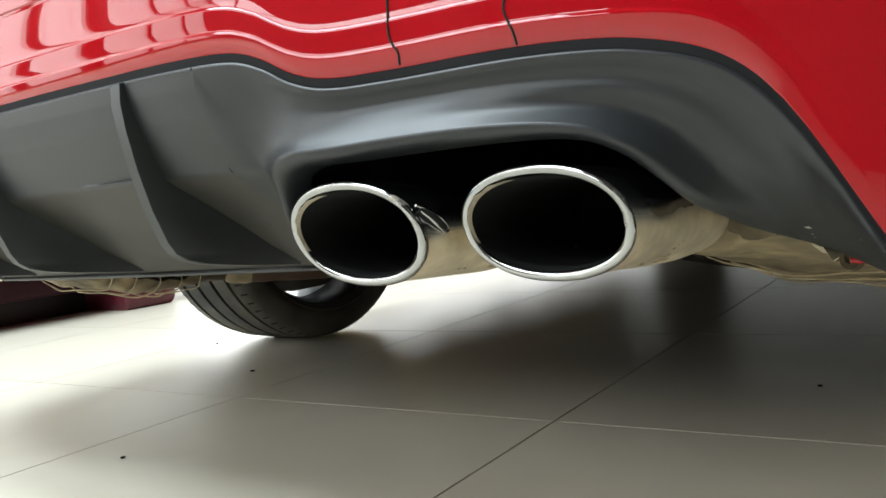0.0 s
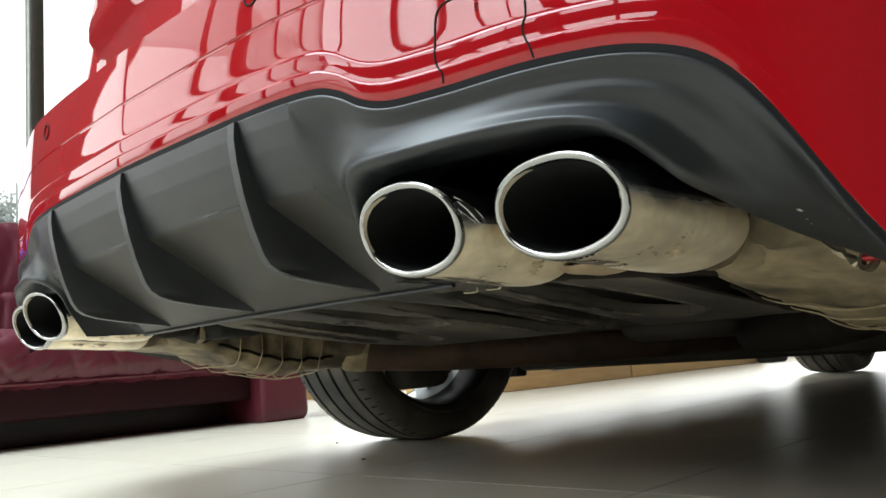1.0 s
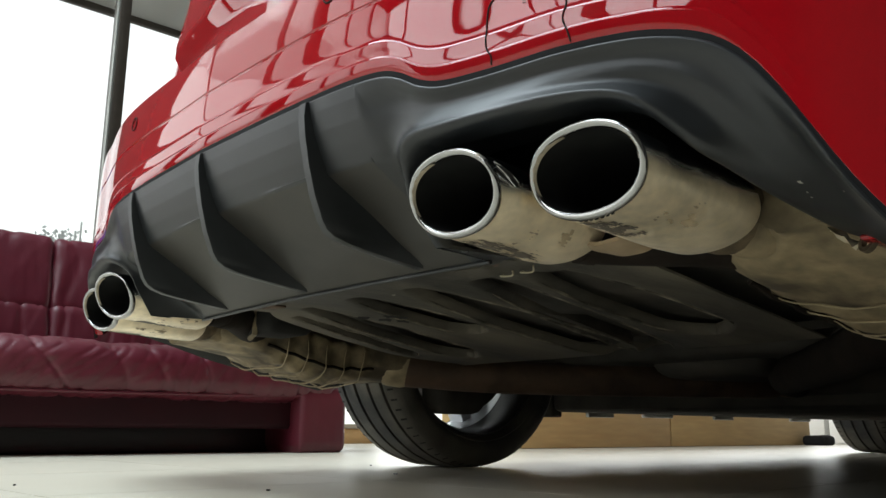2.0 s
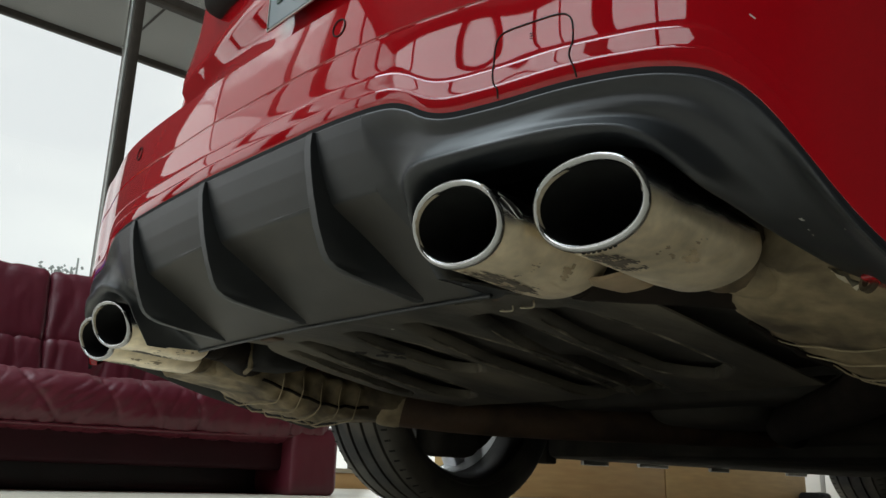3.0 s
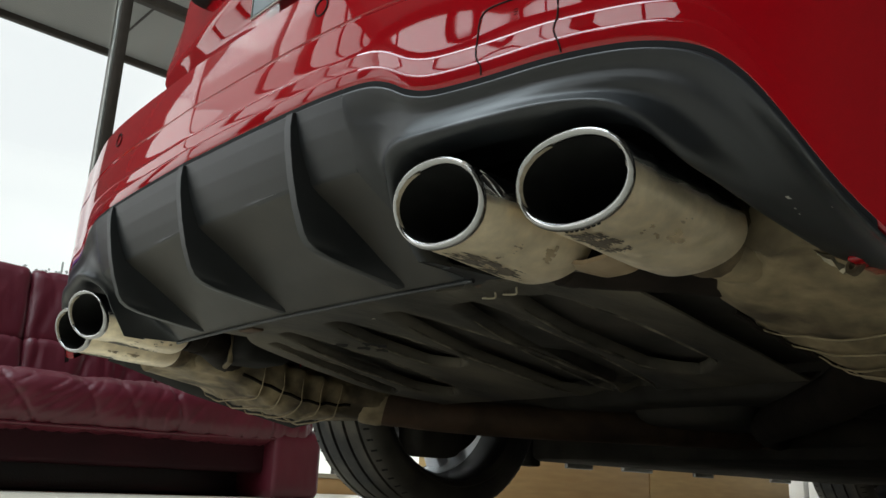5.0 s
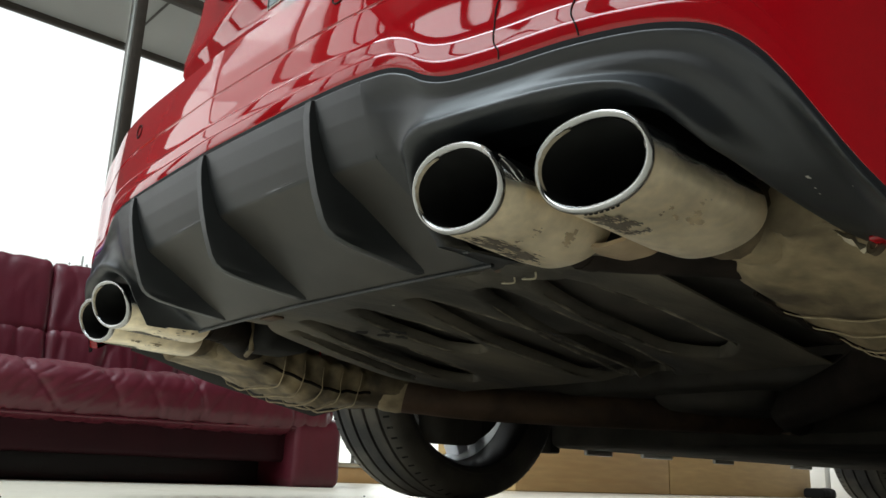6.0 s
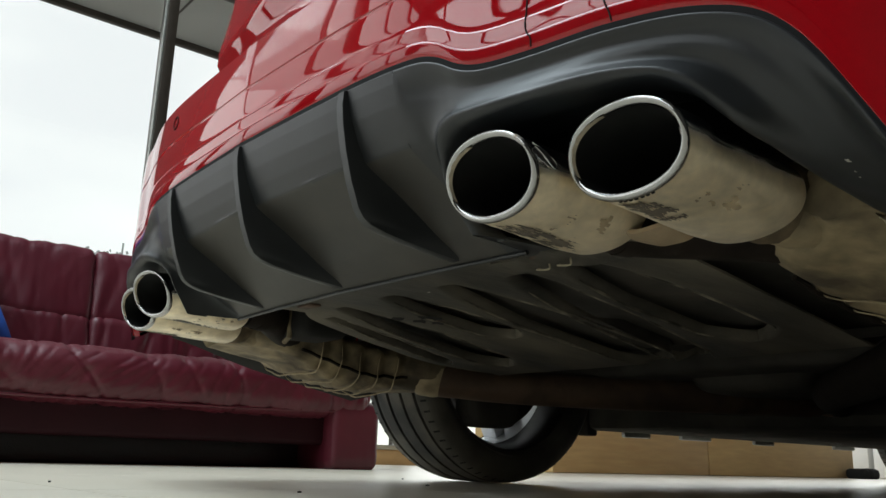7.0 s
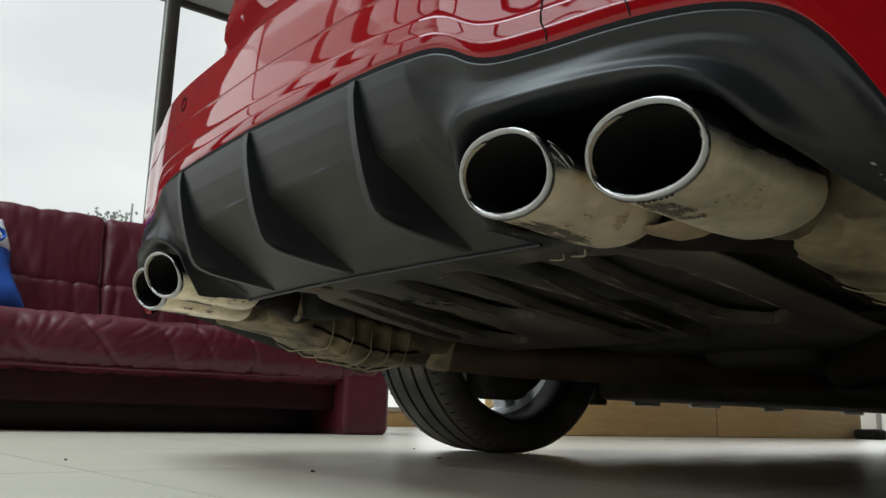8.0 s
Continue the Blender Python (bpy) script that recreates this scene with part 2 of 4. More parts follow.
def thick(verts, faces, offset):
    """Gives a sheet a second side, moved by offset(v), closed round its border."""
    n = len(verts)
    out = list(verts) + [offset(v) for v in verts]
    edges = {}
    for f in faces:
        for k in range(len(f)):
            a, b = f[k], f[(k + 1) % len(f)]
            edges[(min(a, b), max(a, b))] = edges.get((min(a, b), max(a, b)), 0) + 1
    fs = list(faces) + [tuple(q + n for q in reversed(f)) for f in faces]
    fs += [(a, b, b + n, a + n) for (a, b), c in edges.items() if c == 1]
    return out, fs


def box_mesh(name, x0, x1, y0, y1, z0, z1, mat, bevel=0.004, seg=2):
    bm = bmesh.new()
    bmesh.ops.create_cube(bm, size=1)
    for v in bm.verts:
        v.co = Vector((x0 + (v.co.x + 0.5) * (x1 - x0), y0 + (v.co.y + 0.5) * (y1 - y0), z0 + (v.co.z + 0.5) * (z1 - z0)))
    if bevel:
        bmesh.ops.bevel(bm, geom=list(bm.edges), offset=bevel, segments=seg, affect="EDGES", profile=0.5)
    me = bpy.data.meshes.new(name)
    bm.to_mesh(me)
    bm.free()
    me.materials.append(mat)
    me.polygons.foreach_set("use_smooth", [True] * len(me.polygons))
    me.set_sharp_from_angle(angle=radians(35))
    return me


def tube_mesh(name, points, radius, mat, seg=16, caps=True, squash=1.0):
    """A round bar along points; radius may be one number or one a point."""
    pts = [Vector(p) for p in points]
    rs = radius if isinstance(radius, (list, tuple)) else [radius] * len(pts)
    verts, faces = [], []
    up = Vector((0, 0, 1))
    for i, p in enumerate(pts):
        d = (pts[min(i + 1, len(pts) - 1)] - pts[max(i - 1, 0)]).normalized()
        side = d.cross(up)
        side = side.normalized() if side.length > 1e-4 else Vector((1, 0, 0))
        top = side.cross(d)
        for k in range(seg):
            a = 2 * math.pi * k / seg
            verts.append(p + side * rs[i] * math.cos(a) + top * rs[i] * squash * math.sin(a))
    for i in range(len(pts) - 1):
        for k in range(seg):
            a, b = i * seg + k, i * seg + (k + 1) % seg
            faces.append((a, b, b + seg, a + seg))
    if caps:
        faces += [tuple(reversed(range(seg))), tuple((len(pts) - 1) * seg + k for k in range(seg))]
    return mesh_of(name, verts, faces, mat)


def smooth_path(points, n=8):
    """Catmull-Rom through points, n steps a span."""
    p = [Vector(q) for q in points]
    p = [2 * p[0] - p[1]] + p + [2 * p[-1] - p[-2]]
    out = []
    for i in range(1, len(p) - 2):
        for k in range(n):
            t = k / n
            out.append(0.5 * (2 * p[i] + (p[i + 1] - p[i - 1]) * t + (2 * p[i - 1] - 5 * p[i] + 4 * p[i + 1] - p[i + 2]) * t * t
                              + (3 * p[i] - p[i - 1] - 3 * p[i + 1] + p[i + 2]) * t ** 3))
    return out + [p[-2]]


def lathe(name, profile, mat, seg=64, axis="x", closed=False):
    """Turns a profile of (along, radius) round an axis through the origin."""
    def at(i, j):
        a = 2 * math.pi * i / seg
        u, r = profile[j]
        return (u, r * math.cos(a), r * math.sin(a)) if axis == "x" else (r * math.cos(a), r * math.sin(a), u)
    v, f = grid(seg, len(profile), at, close_u=True, close_v=closed)
    return mesh_of(name, v, f, mat, sharp=38)


def thing(name, label, category, group="", kind="", at=None):
    ob = new(name)
    ob.empty_display_size = 0.1
    if at is not None:
        ob.matrix_basis = at
    return tagged(ob, label, category, group, kind)


def lerp_of(table):
    xs, ys = [p[0] for p in table], [p[1] for p in table]
    return lambda x: float(np.interp(x, xs, ys))


def smoothstep(a, b, x):
    t = min(1.0, max(0.0, (x - a) / (b - a)))
    return t * t * (3 - 2 * t)


def smooth_of(table, n=12):
    """A curve without kinks through a table of (x, y)."""
    pts = smooth_path([(x, y, 0) for x, y in table], n)
    xs, ys = [p.x for p in pts], [p.y for p in pts]
    return lambda x: float(np.interp(x, xs, ys))


# ---- the car: shape tables, in metres from the middle of its tail ----
PLAN = smooth_path([(0, .019, 0), (.228, .026, 0), (.349, .039, 0), (.461, .065, 0), (.535, .081, 0), (.64, .115, 0), (.73, .165, 0), (.80, .235, 0),
                    (.85, .33, 0), (.875, .45, 0), (.887, .60, 0), (.893, .78, 0)], 10)
PLAN_S = [0.0]
for a, b in zip(PLAN, PLAN[1:]):
    PLAN_S.append(PLAN_S[-1] + (b - a).length)
plan_y = lerp_of([(p.x, p.y) for p in PLAN])


def plan(s):
    """Point and outward normal on the bumper's line, s metres from its middle."""
    k = abs(s)
    x, y = float(np.interp(k, PLAN_S, [p.x for p in PLAN])), float(np.interp(k, PLAN_S, [p.y for p in PLAN]))
    e = 0.012
    x0, y0 = float(np.interp(k - e, PLAN_S, [p.x for p in PLAN])), float(np.interp(k - e, PLAN_S, [p.y for p in PLAN]))
    x1, y1 = float(np.interp(k + e, PLAN_S, [p.x for p in PLAN])), float(np.interp(k + e, PLAN_S, [p.y for p in PLAN]))
    d = math.hypot(x1 - x0, y1 - y0) or 1
    nx, ny = (y1 - y0) / d, -(x1 - x0) / d
    g = 1 if s >= 0 else -1
    return (g * x, y, g * nx, ny)


EDGE = smooth_of([(0, .4335), (.10, .4335), (.20, .433), (.28, .4325), (.335, .430), (.362, .422), (.385, .409), (.41, .402), (.45, .401), (.53, .402),
                  (.58, .3995), (.61, .394), (.632, .3865), (.648, .3765), (.662, .362), (.675, .343), (.689, .317), (.702, .291), (.715, .266), (.729, .243), (.742, .225), (.755, .214), (.78, .209), (.86, .22), (.95, .24)])


EDGE_LEFT = smooth_of([(.66, .26), (.70, .268), (.73, .276), (.76, .288), (.80, .300), (.86, .308), (.95, .31)])


def edge(x):
    return EDGE(abs(x)) if x > -.68 else max(EDGE(abs(x)), EDGE_LEFT(-x))


S_END = PLAN_S[-1]

car = thing("car", "glossy red saloon car with black diffuser and four exhaust tips", "car")


# bumper skin: from the black edge up to its shelf
def bumper_rows(s):
    x, y, nx, ny = plan(s)
    b = edge(x)
    top = 0.578
    prof = [(b - 0.001, -0.017), (b - 0.0015, -0.008), (b, -0.0040), (b + 0.003, -0.0024)]
    b -= 0.005 * (1 - smoothstep(.57, .65, abs(x)))
    prof += [(b + 0.0125, -0.0012), (b + 0.0174, -0.0003), (b + 0.0182, -0.0002), (b + 0.0188, -0.0004), (b + 0.0195, -0.0008), (b + 0.0204, -0.00105), (b + 0.0211, -0.0011), (b + 0.026, -0.0008),
             (b + 0.0338, -0.0002), (b + 0.0346, -0.0002), (b + 0.0353, -0.0005), (b + 0.0361, -0.0010), (b + 0.0369, -0.0012), (b + 0.040, -0.0014)]
    fade = smoothstep(.63, .70, abs(x))
    low = prof[3][0]
    prof[4:] = [(z, o * (1 - fade) + fade * (-.0024 + .0009 * ((z - low) / (b + .040 - low)) ** .8)) for z, o in prof[4:]]
    mid = max(b + 0.05, 0.505)

    def swell(z):
        return -0.0015 - 0.0036 * (max(0.0, z - 0.47) / 0.10) ** 2
    lower = b + 0.040
    for k in range(1, 8):
        z = lower + (mid - 0.0022 - lower) * k / 8
        prof.append((z, swell(z)))
    prof += [(mid - 0.0022, swell(mid)), (mid - 0.0008, swell(mid) - 0.0009), (mid + 0.0008, swell(mid) - 0.0009), (mid + 0.0022, swell(mid))]
    for k in range(1, 8):
        z = mid + 0.0022 + (top - 0.010 - mid - 0.0022) * k / 8
        prof.append((z, swell(z)))
    prof += [(top - 0.010, swell(top - 0.010)), (top - 0.004, -0.0165), (top - 0.001, -0.022), (top, -0.032)]
    w = 1 - smoothstep(0.55, 0.95, abs(s))
    prof += [(top + 0.003, -0.06 * w - 0.037), (top + 0.006, -0.125 * w - 0.038)]
    swell_out = .012 * smoothstep(.70, .92, abs(s))
    return [(x + nx * (o + swell_out * smoothstep(b + .01, .50, z)), y + ny * (o + swell_out * smoothstep(b + .01, .50, z)), z) for z, o in prof]


NS = 260
sheet = [bumper_rows(-S_END + 2 * S_END * i / (NS - 1)) for i in range(NS)]
v, f = grid(NS, len(sheet[0]), lambda i, j: sheet[i][j])
bumper = part("bumper", mesh_of("bumper", v, f, M_RED, sharp=30), car, "glossy red painted rear bumper with a creased lower flange")


def on_bumper(x, z, out=0.0):
    """A point on the bumper skin, moved outward."""
    s = float(np.interp(abs(x), [p.x for p in PLAN], PLAN_S)) * (1 if x >= 0 else -1)
    rows = bumper_rows(s)
    zs = [r[2] for r in rows[1:-3]]
    py = float(np.interp(z, zs, [r[1] for r in rows[1:-3]]))
    px = float(np.interp(z, zs, [r[0] for r in rows[1:-3]]))
    _, _, nx, ny = plan(s)
    return Vector((px + nx * out, py + ny * out, z))


def seam(name, pts, width, parent, mat=M_GAP, out=0.0004, label=""):
    """A narrow open joint that follows the bumper skin."""
    path = [on_bumper(x, z, out) for x, z in pts]
    return part(name, tube_mesh(name, path, width / 2, mat, seg=6), parent, label)


cover_line = smooth_path([(.4615, .4035, 0), (.462, .411, 0), (.4575, .4195, 0), (.4575, .432, 0), (.459, .452, 0), (.4625, .461, 0), (.472, .4655, 0), (.50, .466, 0), (.52, .4655, 0),
                          (.5295, .462, 0), (.5335, .453, 0), (.5335, .436, 0), (.5305, .424, 0), (.5345, .412, 0), (.536, .4035, 0)], 6)
tow_cover = seam("tow_hook_cover", [(p.x, p.y) for p in cover_line], 0.0015, bumper, label="red tow hook cover with a dark joint round it")
for k in range(3):
    seam("cover_mark", [(.4937, .4555 - .0024 * k), (.4972 - (0.0008 if k == 2 else 0), .4555 - .0024 * k)], 0.0006, tow_cover, label="small embossed mark")


def sensor(x, z, rim=.0021):
    ring = [(x + 0.0098 * math.cos(a * math.pi / 12), z + 0.0098 * math.sin(a * math.pi / 12)) for a in range(25)]
    return seam("parking_sensor", ring, rim, bumper, label="round red parking sensor with a dark rim")


sensor(.259, .540)
sensor(-.259, .540)
sensor(.66, .535, .0012)
sensor(-.66, .535, .0012)
# small scratch in the paint near the corner
seam("paint_scratch", [(.6655, .425), (.669, .4205)], 0.0011, bumper, M_CHIP, label="pale paint scratch")

# diffuser: black panel under the red edge
CENTRE = lerp_of([(0, 0), (.005, 0), (.02, .0028), (.04, .0085), (.06, .0165), (.0775, .0250), (.0795, .0266), (.082, .0298), (.086, .0355), (.095, .0500), (.12, .091), (.14, .121), (.165, .165)])


TOP_GAP = .0056


def rounding(d):
    """The rounded upper edge of the black plastic, d below it."""
    return .0022 * max(0.0, 1 - d / .0022) ** 2


def diffuser_bottom(x):
    return 0.268


def ledge(x, d):
    """A fold across each panel, sharp beside the fin on its one side and dying away towards the other."""
    reach = max([smoothstep(-.135, -.03, x - x1) for x1 in (.228, 0, -.228) if x <= x1] or [0.0])
    return reach * -.0036 * math.exp(-(max(0.0, d - .0772) / .007) ** 2) * smoothstep(.0752, .0772, d)


def panel_point(x, q):
    z0 = edge(x) - TOP_GAP
    z = z0 + (diffuser_bottom(x) - z0) * q ** 1.6
    return (x, plan_y(abs(x)) + CENTRE(edge(x) - z) + ledge(x, edge(x) - z) + rounding(z0 - z), z)


SPLIT = .305
# the panel between the fins
v, f = grid(183, 120, lambda i, j: panel_point(-SPLIT + 2 * SPLIT * i / 182, j / 119))
v, f = thick(v, f, lambda p: (p[0], p[1] + 0.004, p[2] + 0.001))
panel = mesh_of("diffuser", v, f, M_BLACK, sharp=45)
# the faces below the fold are paler and browner
panel.materials.append(M_BROWNISH)
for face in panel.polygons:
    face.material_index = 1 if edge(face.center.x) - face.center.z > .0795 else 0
diffuser = part("diffuser", panel, car, "satin black plastic rear diffuser with upright fins")

# one side round the exhaust opening: outer x and z (none: on the red edge), opening x and z, depth at the opening, depth of the valley between
RIM = [(.305, .268, .345, .268, .074, 0), (.305, .300, .3405, .290, .058, 0), (.305, .335, .339, .305, .046, 0), (.305, .380, .3402, .320, .037, 0),
       (.305, None, .3445, .332, .027, .002), (.325, None, .353, .341, .015, .005), (.350, None, .369, .3478, .004, .007), (.382, None, .392, .3510, -.002, .0075),
       (.42, None, .425, .3525, -.0055, .0085), (.47, None, .47, .3535, -.006, .009), (.52, None, .51, .353, -.006, .009), (.57, None, .545, .350, -.0055, .0095),
       (.612, None, .570, .3435, -.004, .0105), (.640, None, .588, .333, -.001, .013), (.660, None, .602, .318, .006, .017), (.676, None, .614, .303, .016, .022),
       (.690, None, .622, .294, .036, .030), (.702, None, .6275, .2855, .062, .040), (.711, None, .6325, .278, .092, .044),
       (.724, None, .6375, .271, .125, .034), (.738, None, .6430, .2645, .160, .02), (.752, None, .655, .257, .190, .01)]


def rim_curve(a, b):
    return smooth_path([(r[a], r[b], 0) for r in RIM], 8)


outer_x = [max(SPLIT, p.x) for p in rim_curve(0, 4)]
outer_z = [p.x for p in smooth_path([((r[1] if r[1] else edge(r[0]) - TOP_GAP), 0, 0) for r in RIM], 8)]
open_line, open_depth = rim_curve(2, 3), [p.x for p in rim_curve(4, 5)]
valley_depth = [p.y for p in rim_curve(4, 5)]
BUMP = smooth_of([(0, 0), (.12, .30), (.24, .76), (.35, 1), (.46, .96), (.60, .74), (.75, .46), (.90, .17), (1, 0)])
RIDGE = smooth_of([(0, 0), (.40, .04), (.55, .35), (.70, .95), (.78, 1), (.88, .62), (1, 0)])
TURNED = ((.0022, .0002), (.0045, .0012), (.0068, .0032), (.0088, .0065), (.0102, .0110), (.0110, .018), (.0112, .034), (-.006, .037), (-.008, .11))


LIP_DRAW = .0085


def rim_point(i, j, n):
    """A point of the panel round the opening: j runs from the red edge inward, past n into the opening."""
    x0, x1, z1 = outer_x[i], open_line[i].x, open_line[i].y
    z0 = outer_z[i] if i < 32 else edge(x0) - TOP_GAP
    d0 = CENTRE(edge(x0) - z0) if i < 32 else 0.0
    length = math.hypot(x1 - x0, z1 - z0)
    draw = LIP_DRAW * min(1.0, length / .06)
    x1, z1 = x1 - (x1 - x0) / length * draw, z1 - (z1 - z0) / length * draw
    t = min(1.0, j / n) ** 1.2
    x, z = x0 + (x1 - x0) * t, z0 + (z1 - z0) * t
    flat = 1 - smoothstep(44, 74, i)
    along = CENTRE(edge(x) - z)
    curl = max(0.0, (t - .25) / .75) ** 4
    plain = d0 + (open_depth[i] - d0) * t ** (1 - .4 * smoothstep(112, 140, i)) * (1 - (1 - smoothstep(.02, .22, t)) * smoothstep(112, 140, i))
    depth = plain + (along + (open_depth[i] - along) * curl - plain) * flat + (.92 - .42 * smoothstep(88, 118, i)) * valley_depth[i] * BUMP(t)
    depth += .0105 * RIDGE(t) * smoothstep(66, 104, i) * (1 - smoothstep(122, 142, i))
    if i >= 32:
        depth += rounding(t * math.hypot(x1 - x0, z1 - z0))
    if j > n:
        w, deep = TURNED[j - n - 1]
        late = max(smoothstep(85, 125, i), 1 - smoothstep(10, 34, i))
        w, deep = (w * (1 - late) if w < 0 else w), min(deep, .034 + (deep - .034) * (1 - late))
        x, z, depth = x + (x1 - x0) / length * w, z + (z1 - z0) / length * w, depth + deep
    return (x, plan_y(min(x, .76)) + depth, z)


for g in (1, -1):
    v, f = grid(len(open_line) - (0 if g > 0 else 34), 40 + len(TURNED), lambda i, j: (lambda p: (g * p[0], p[1], p[2]))(rim_point(i, j, 39)))
    part("surround", mesh_of("surround", v, f, M_BLACK, sharp=60), diffuser, "flared black surround of the exhaust tips")


def on_surround(i, t):
    p = rim_point(i, t * 39, 39)
    return Vector(p)


# recessed rubber strip between red and black
v, f = grid(NS, 2, lambda i, j: (lambda x: (x, plan_y(abs(x)) + 0.0032, edge(x) + 0.0005 - 0.0095 * j))(-.73 + 1.46 * i / (NS - 1)))
part("seal", mesh_of("seal", v, f, M_RUBBER_SHADE), car, "black rubber joint strip")

# fins: (z, y of the rear edge, half thickness, how far the near flank spreads)
FIN = [(.4275, .0020, .0068, .0), (.4255, -.0034, .0068, .0), (.41, -.0044, .0066, .001), (.39, -.0022, .0064, .002), (.36, .0038, .0062, .002), (.33, .0125, .0060, .003), (.305, .0228, .0058, .003),
       (.296, .029, .0058, .003), (.290, .038, .0058, .003), (.285, .055, .0059, .003), (.281, .08, .0060, .003), (.2765, .115, .0062, .003), (.272, .155, .0064, .003)]


def fin(x0):
    rings = []
    for z, y, t, spread in FIN:
        yb = plan_y(abs(x0)) + y
        root = plan_y(abs(x0)) + CENTRE(edge(x0) - z) + 0.012
        root = max(root, yb + 0.004)
        rings.append([(x0 - t * 0.86, yb + .0010, z), (x0 + t * 0.86, yb + .0010, z), (x0 + t, yb + .003, z), (x0 + t + spread * .45, yb + (root - yb) * .5, z),
                      (x0 + t + spread + .004, root, z), (x0 - t - spread * .2 - .003, root, z), (x0 - t - spread * .1, yb + (root - yb) * .5, z), (x0 - t, yb + .003, z)])
    v, f = grid(len(rings), 8, lambda i, j: rings[i][j], close_v=True)
    f += [tuple(range(8)), tuple((len(rings) - 1) * 8 + k for k in range(8))]
    return part("fin", mesh_of("fin", v, f, M_BLACK, sharp=32), diffuser, "upright black fin")


for x0 in (.228, 0, -.228):
    fin(x0)

# pale chips on the underside of the corner
for i, t, r in ((139, .71, .0022), (143, .76, .0011), (145, .78, .0010), (144, .41, .0009)):
    o, du, dt = on_surround(i, t), (on_surround(i + 1, t) - on_surround(i, t)).normalized(), (on_surround(i, t + .02) - on_surround(i, t)).normalized()
    up = du.cross(dt).normalized()
    up = up if up.y < 0 else -up
    ring = [o + up * .0005 + (du * math.cos(q * math.pi / 4) + dt * .7 * math.sin(q * math.pi / 4)) * r * (1 + .45 * math.sin(3 * q)) for q in range(8)]
    part("chip", mesh_of("chip", ring, [tuple(range(8))], M_CHIP), diffuser, "pale chip in the plastic")


# exhaust tips
def oval(a, b, k):
    c, s = math.cos(k), math.sin(k)
    e = 2 / 2.15
    return a * math.copysign(abs(c) ** e, c), b * math.copysign(abs(s) ** e, s)


def exhaust_tip(xc, yc, zc, length, g):
    a, b, slash, seg = .0600, .0358, (.405 if abs(xc) < .45 else .363), 72
    yaw = -.07 * g
    # (distance back from the rim, grow, part of the slash left)
    outer = [(.0035, -.0058), (.0020, -.0054), (.0012, -.0046), (.0008, -.0036), (.0002, -.0026), (.0004, -.0014), (.0016, -.0002), (.0036, .0006), (.006, -.0002), (.0085, -.0012)]
    shell = [(.0085, -.0012), (.02, -.0004)] + [(.03 + .01 * k, .0) for k in range(9)] + [ (length * .8, .0), (length * .97, -.0008), (length * .99, -.0024), (length, -.006), (length - .001, -.012), (length - .012, -.016)]
    liner = [(.0035, -.0060), (.012, -.0076), (.05, -.0085), (.10, -.0095), (.14, -.012)]

    def on_tip(d, k, out):
        ox, oz = oval(a + out, b + out, k)
        left, drift = 1 - .75 * smoothstep(0.02, length, d), smoothstep(0.0, length, d)
        dent = .0007 * noise.noise(Vector((math.cos(k) * 1.6 + xc * 40, math.sin(k) * 1.6, d * 26))) * smoothstep(.01, .04, d)
        return (xc + ox * (1 + dent / a), yc + d + (yaw * ox - slash * oz) * left, zc + oz * (1 + dent / b) - .007 * drift)

    def loop(rows):
        return grid(len(rows), seg, lambda i, j: on_tip(rows[i][0], 2 * math.pi * j / seg, rows[i][1]), close_v=True)
    v, f = loop(shell)
    tip = part("exhaust_tip", mesh_of("exhaust_tip", v, f, M_TIP), car, "oval chrome exhaust tip with dried road dirt")
    v, f = loop(outer)
    part("rolled_rim", mesh_of("rolled_rim", v, f, M_CHROME, sharp=80), tip, "bright rolled rim")
    v, f = loop(liner)
    f.append(tuple((len(liner) - 1) * seg + k for k in range(seg)))
    part("inner_pipe", mesh_of("inner_pipe", v, f, M_SOOT), tip, "soot-black inside of the pipe")
    v, f = grid(3, 40, lambda i, j: (lambda d, grow, k: on_tip(d, k, grow))(
        (.0036, .0022, .0008)[i], (-.0072, -.0072 + .0007 * math.sin(math.pi * j / 39), -.0073 + (.0020 + .0005 * math.sin(j * .9)) * math.sin(math.pi * j / 39) ** .6)[i], 1.75 + 1.7 * j / 39))
    part("baked_dust", mesh_of("baked_dust", v, f, M_DUST), tip, "beige dust baked on the rim")

    def stain(k0, k1, d0, d1, seed, amount, mat, label):
        n, m = 70, 46
        keep = lambda u, w: noise.noise(Vector((u * 4 + seed, w * 5, seed))) * .7 + noise.noise(Vector((u * 17 + seed, w * 15, seed))) * .5 + amount - abs(2 * u - 1) ** 2 * .5 - abs(2 * w - 1) ** 3 * .5 > 0
        v, f = grid(n, m, lambda i, j: on_tip(d0 + (d1 - d0) * j / (m - 1), k0 + (k1 - k0) * i / (n - 1), .0004))
        f = [q for q in f if keep((q[0] // m) / n, (q[0] % m) / m)]
        if f:
            part("grime", mesh_of("grime", v, f, mat), tip, label)
    if g > 0 and xc < .45:
        wire = smooth_path([on_tip(d, k, .0016) for d, k in ((.010, .42), (.015, .36), (.021, .26), (.026, .15), (.029, .04), (.028, -.03), (.024, -.03), (.019, .06), (.014, .20), (.010, .32))], 5)
        clip = part("clip", tube_mesh("clip", wire, .0010, M_CHROME, seg=8), tip, "bright bent wire clip")
        part("slot", tube_mesh("slot", [on_tip(.012 + .014 * q / 6, .34 - .34 * q / 6, .0002) for q in range(7)], [.002, .003, .0036, .0038, .0036, .003, .002], M_GAP, seg=8), clip, "dark slot behind the clip")
    down = -math.pi / 2
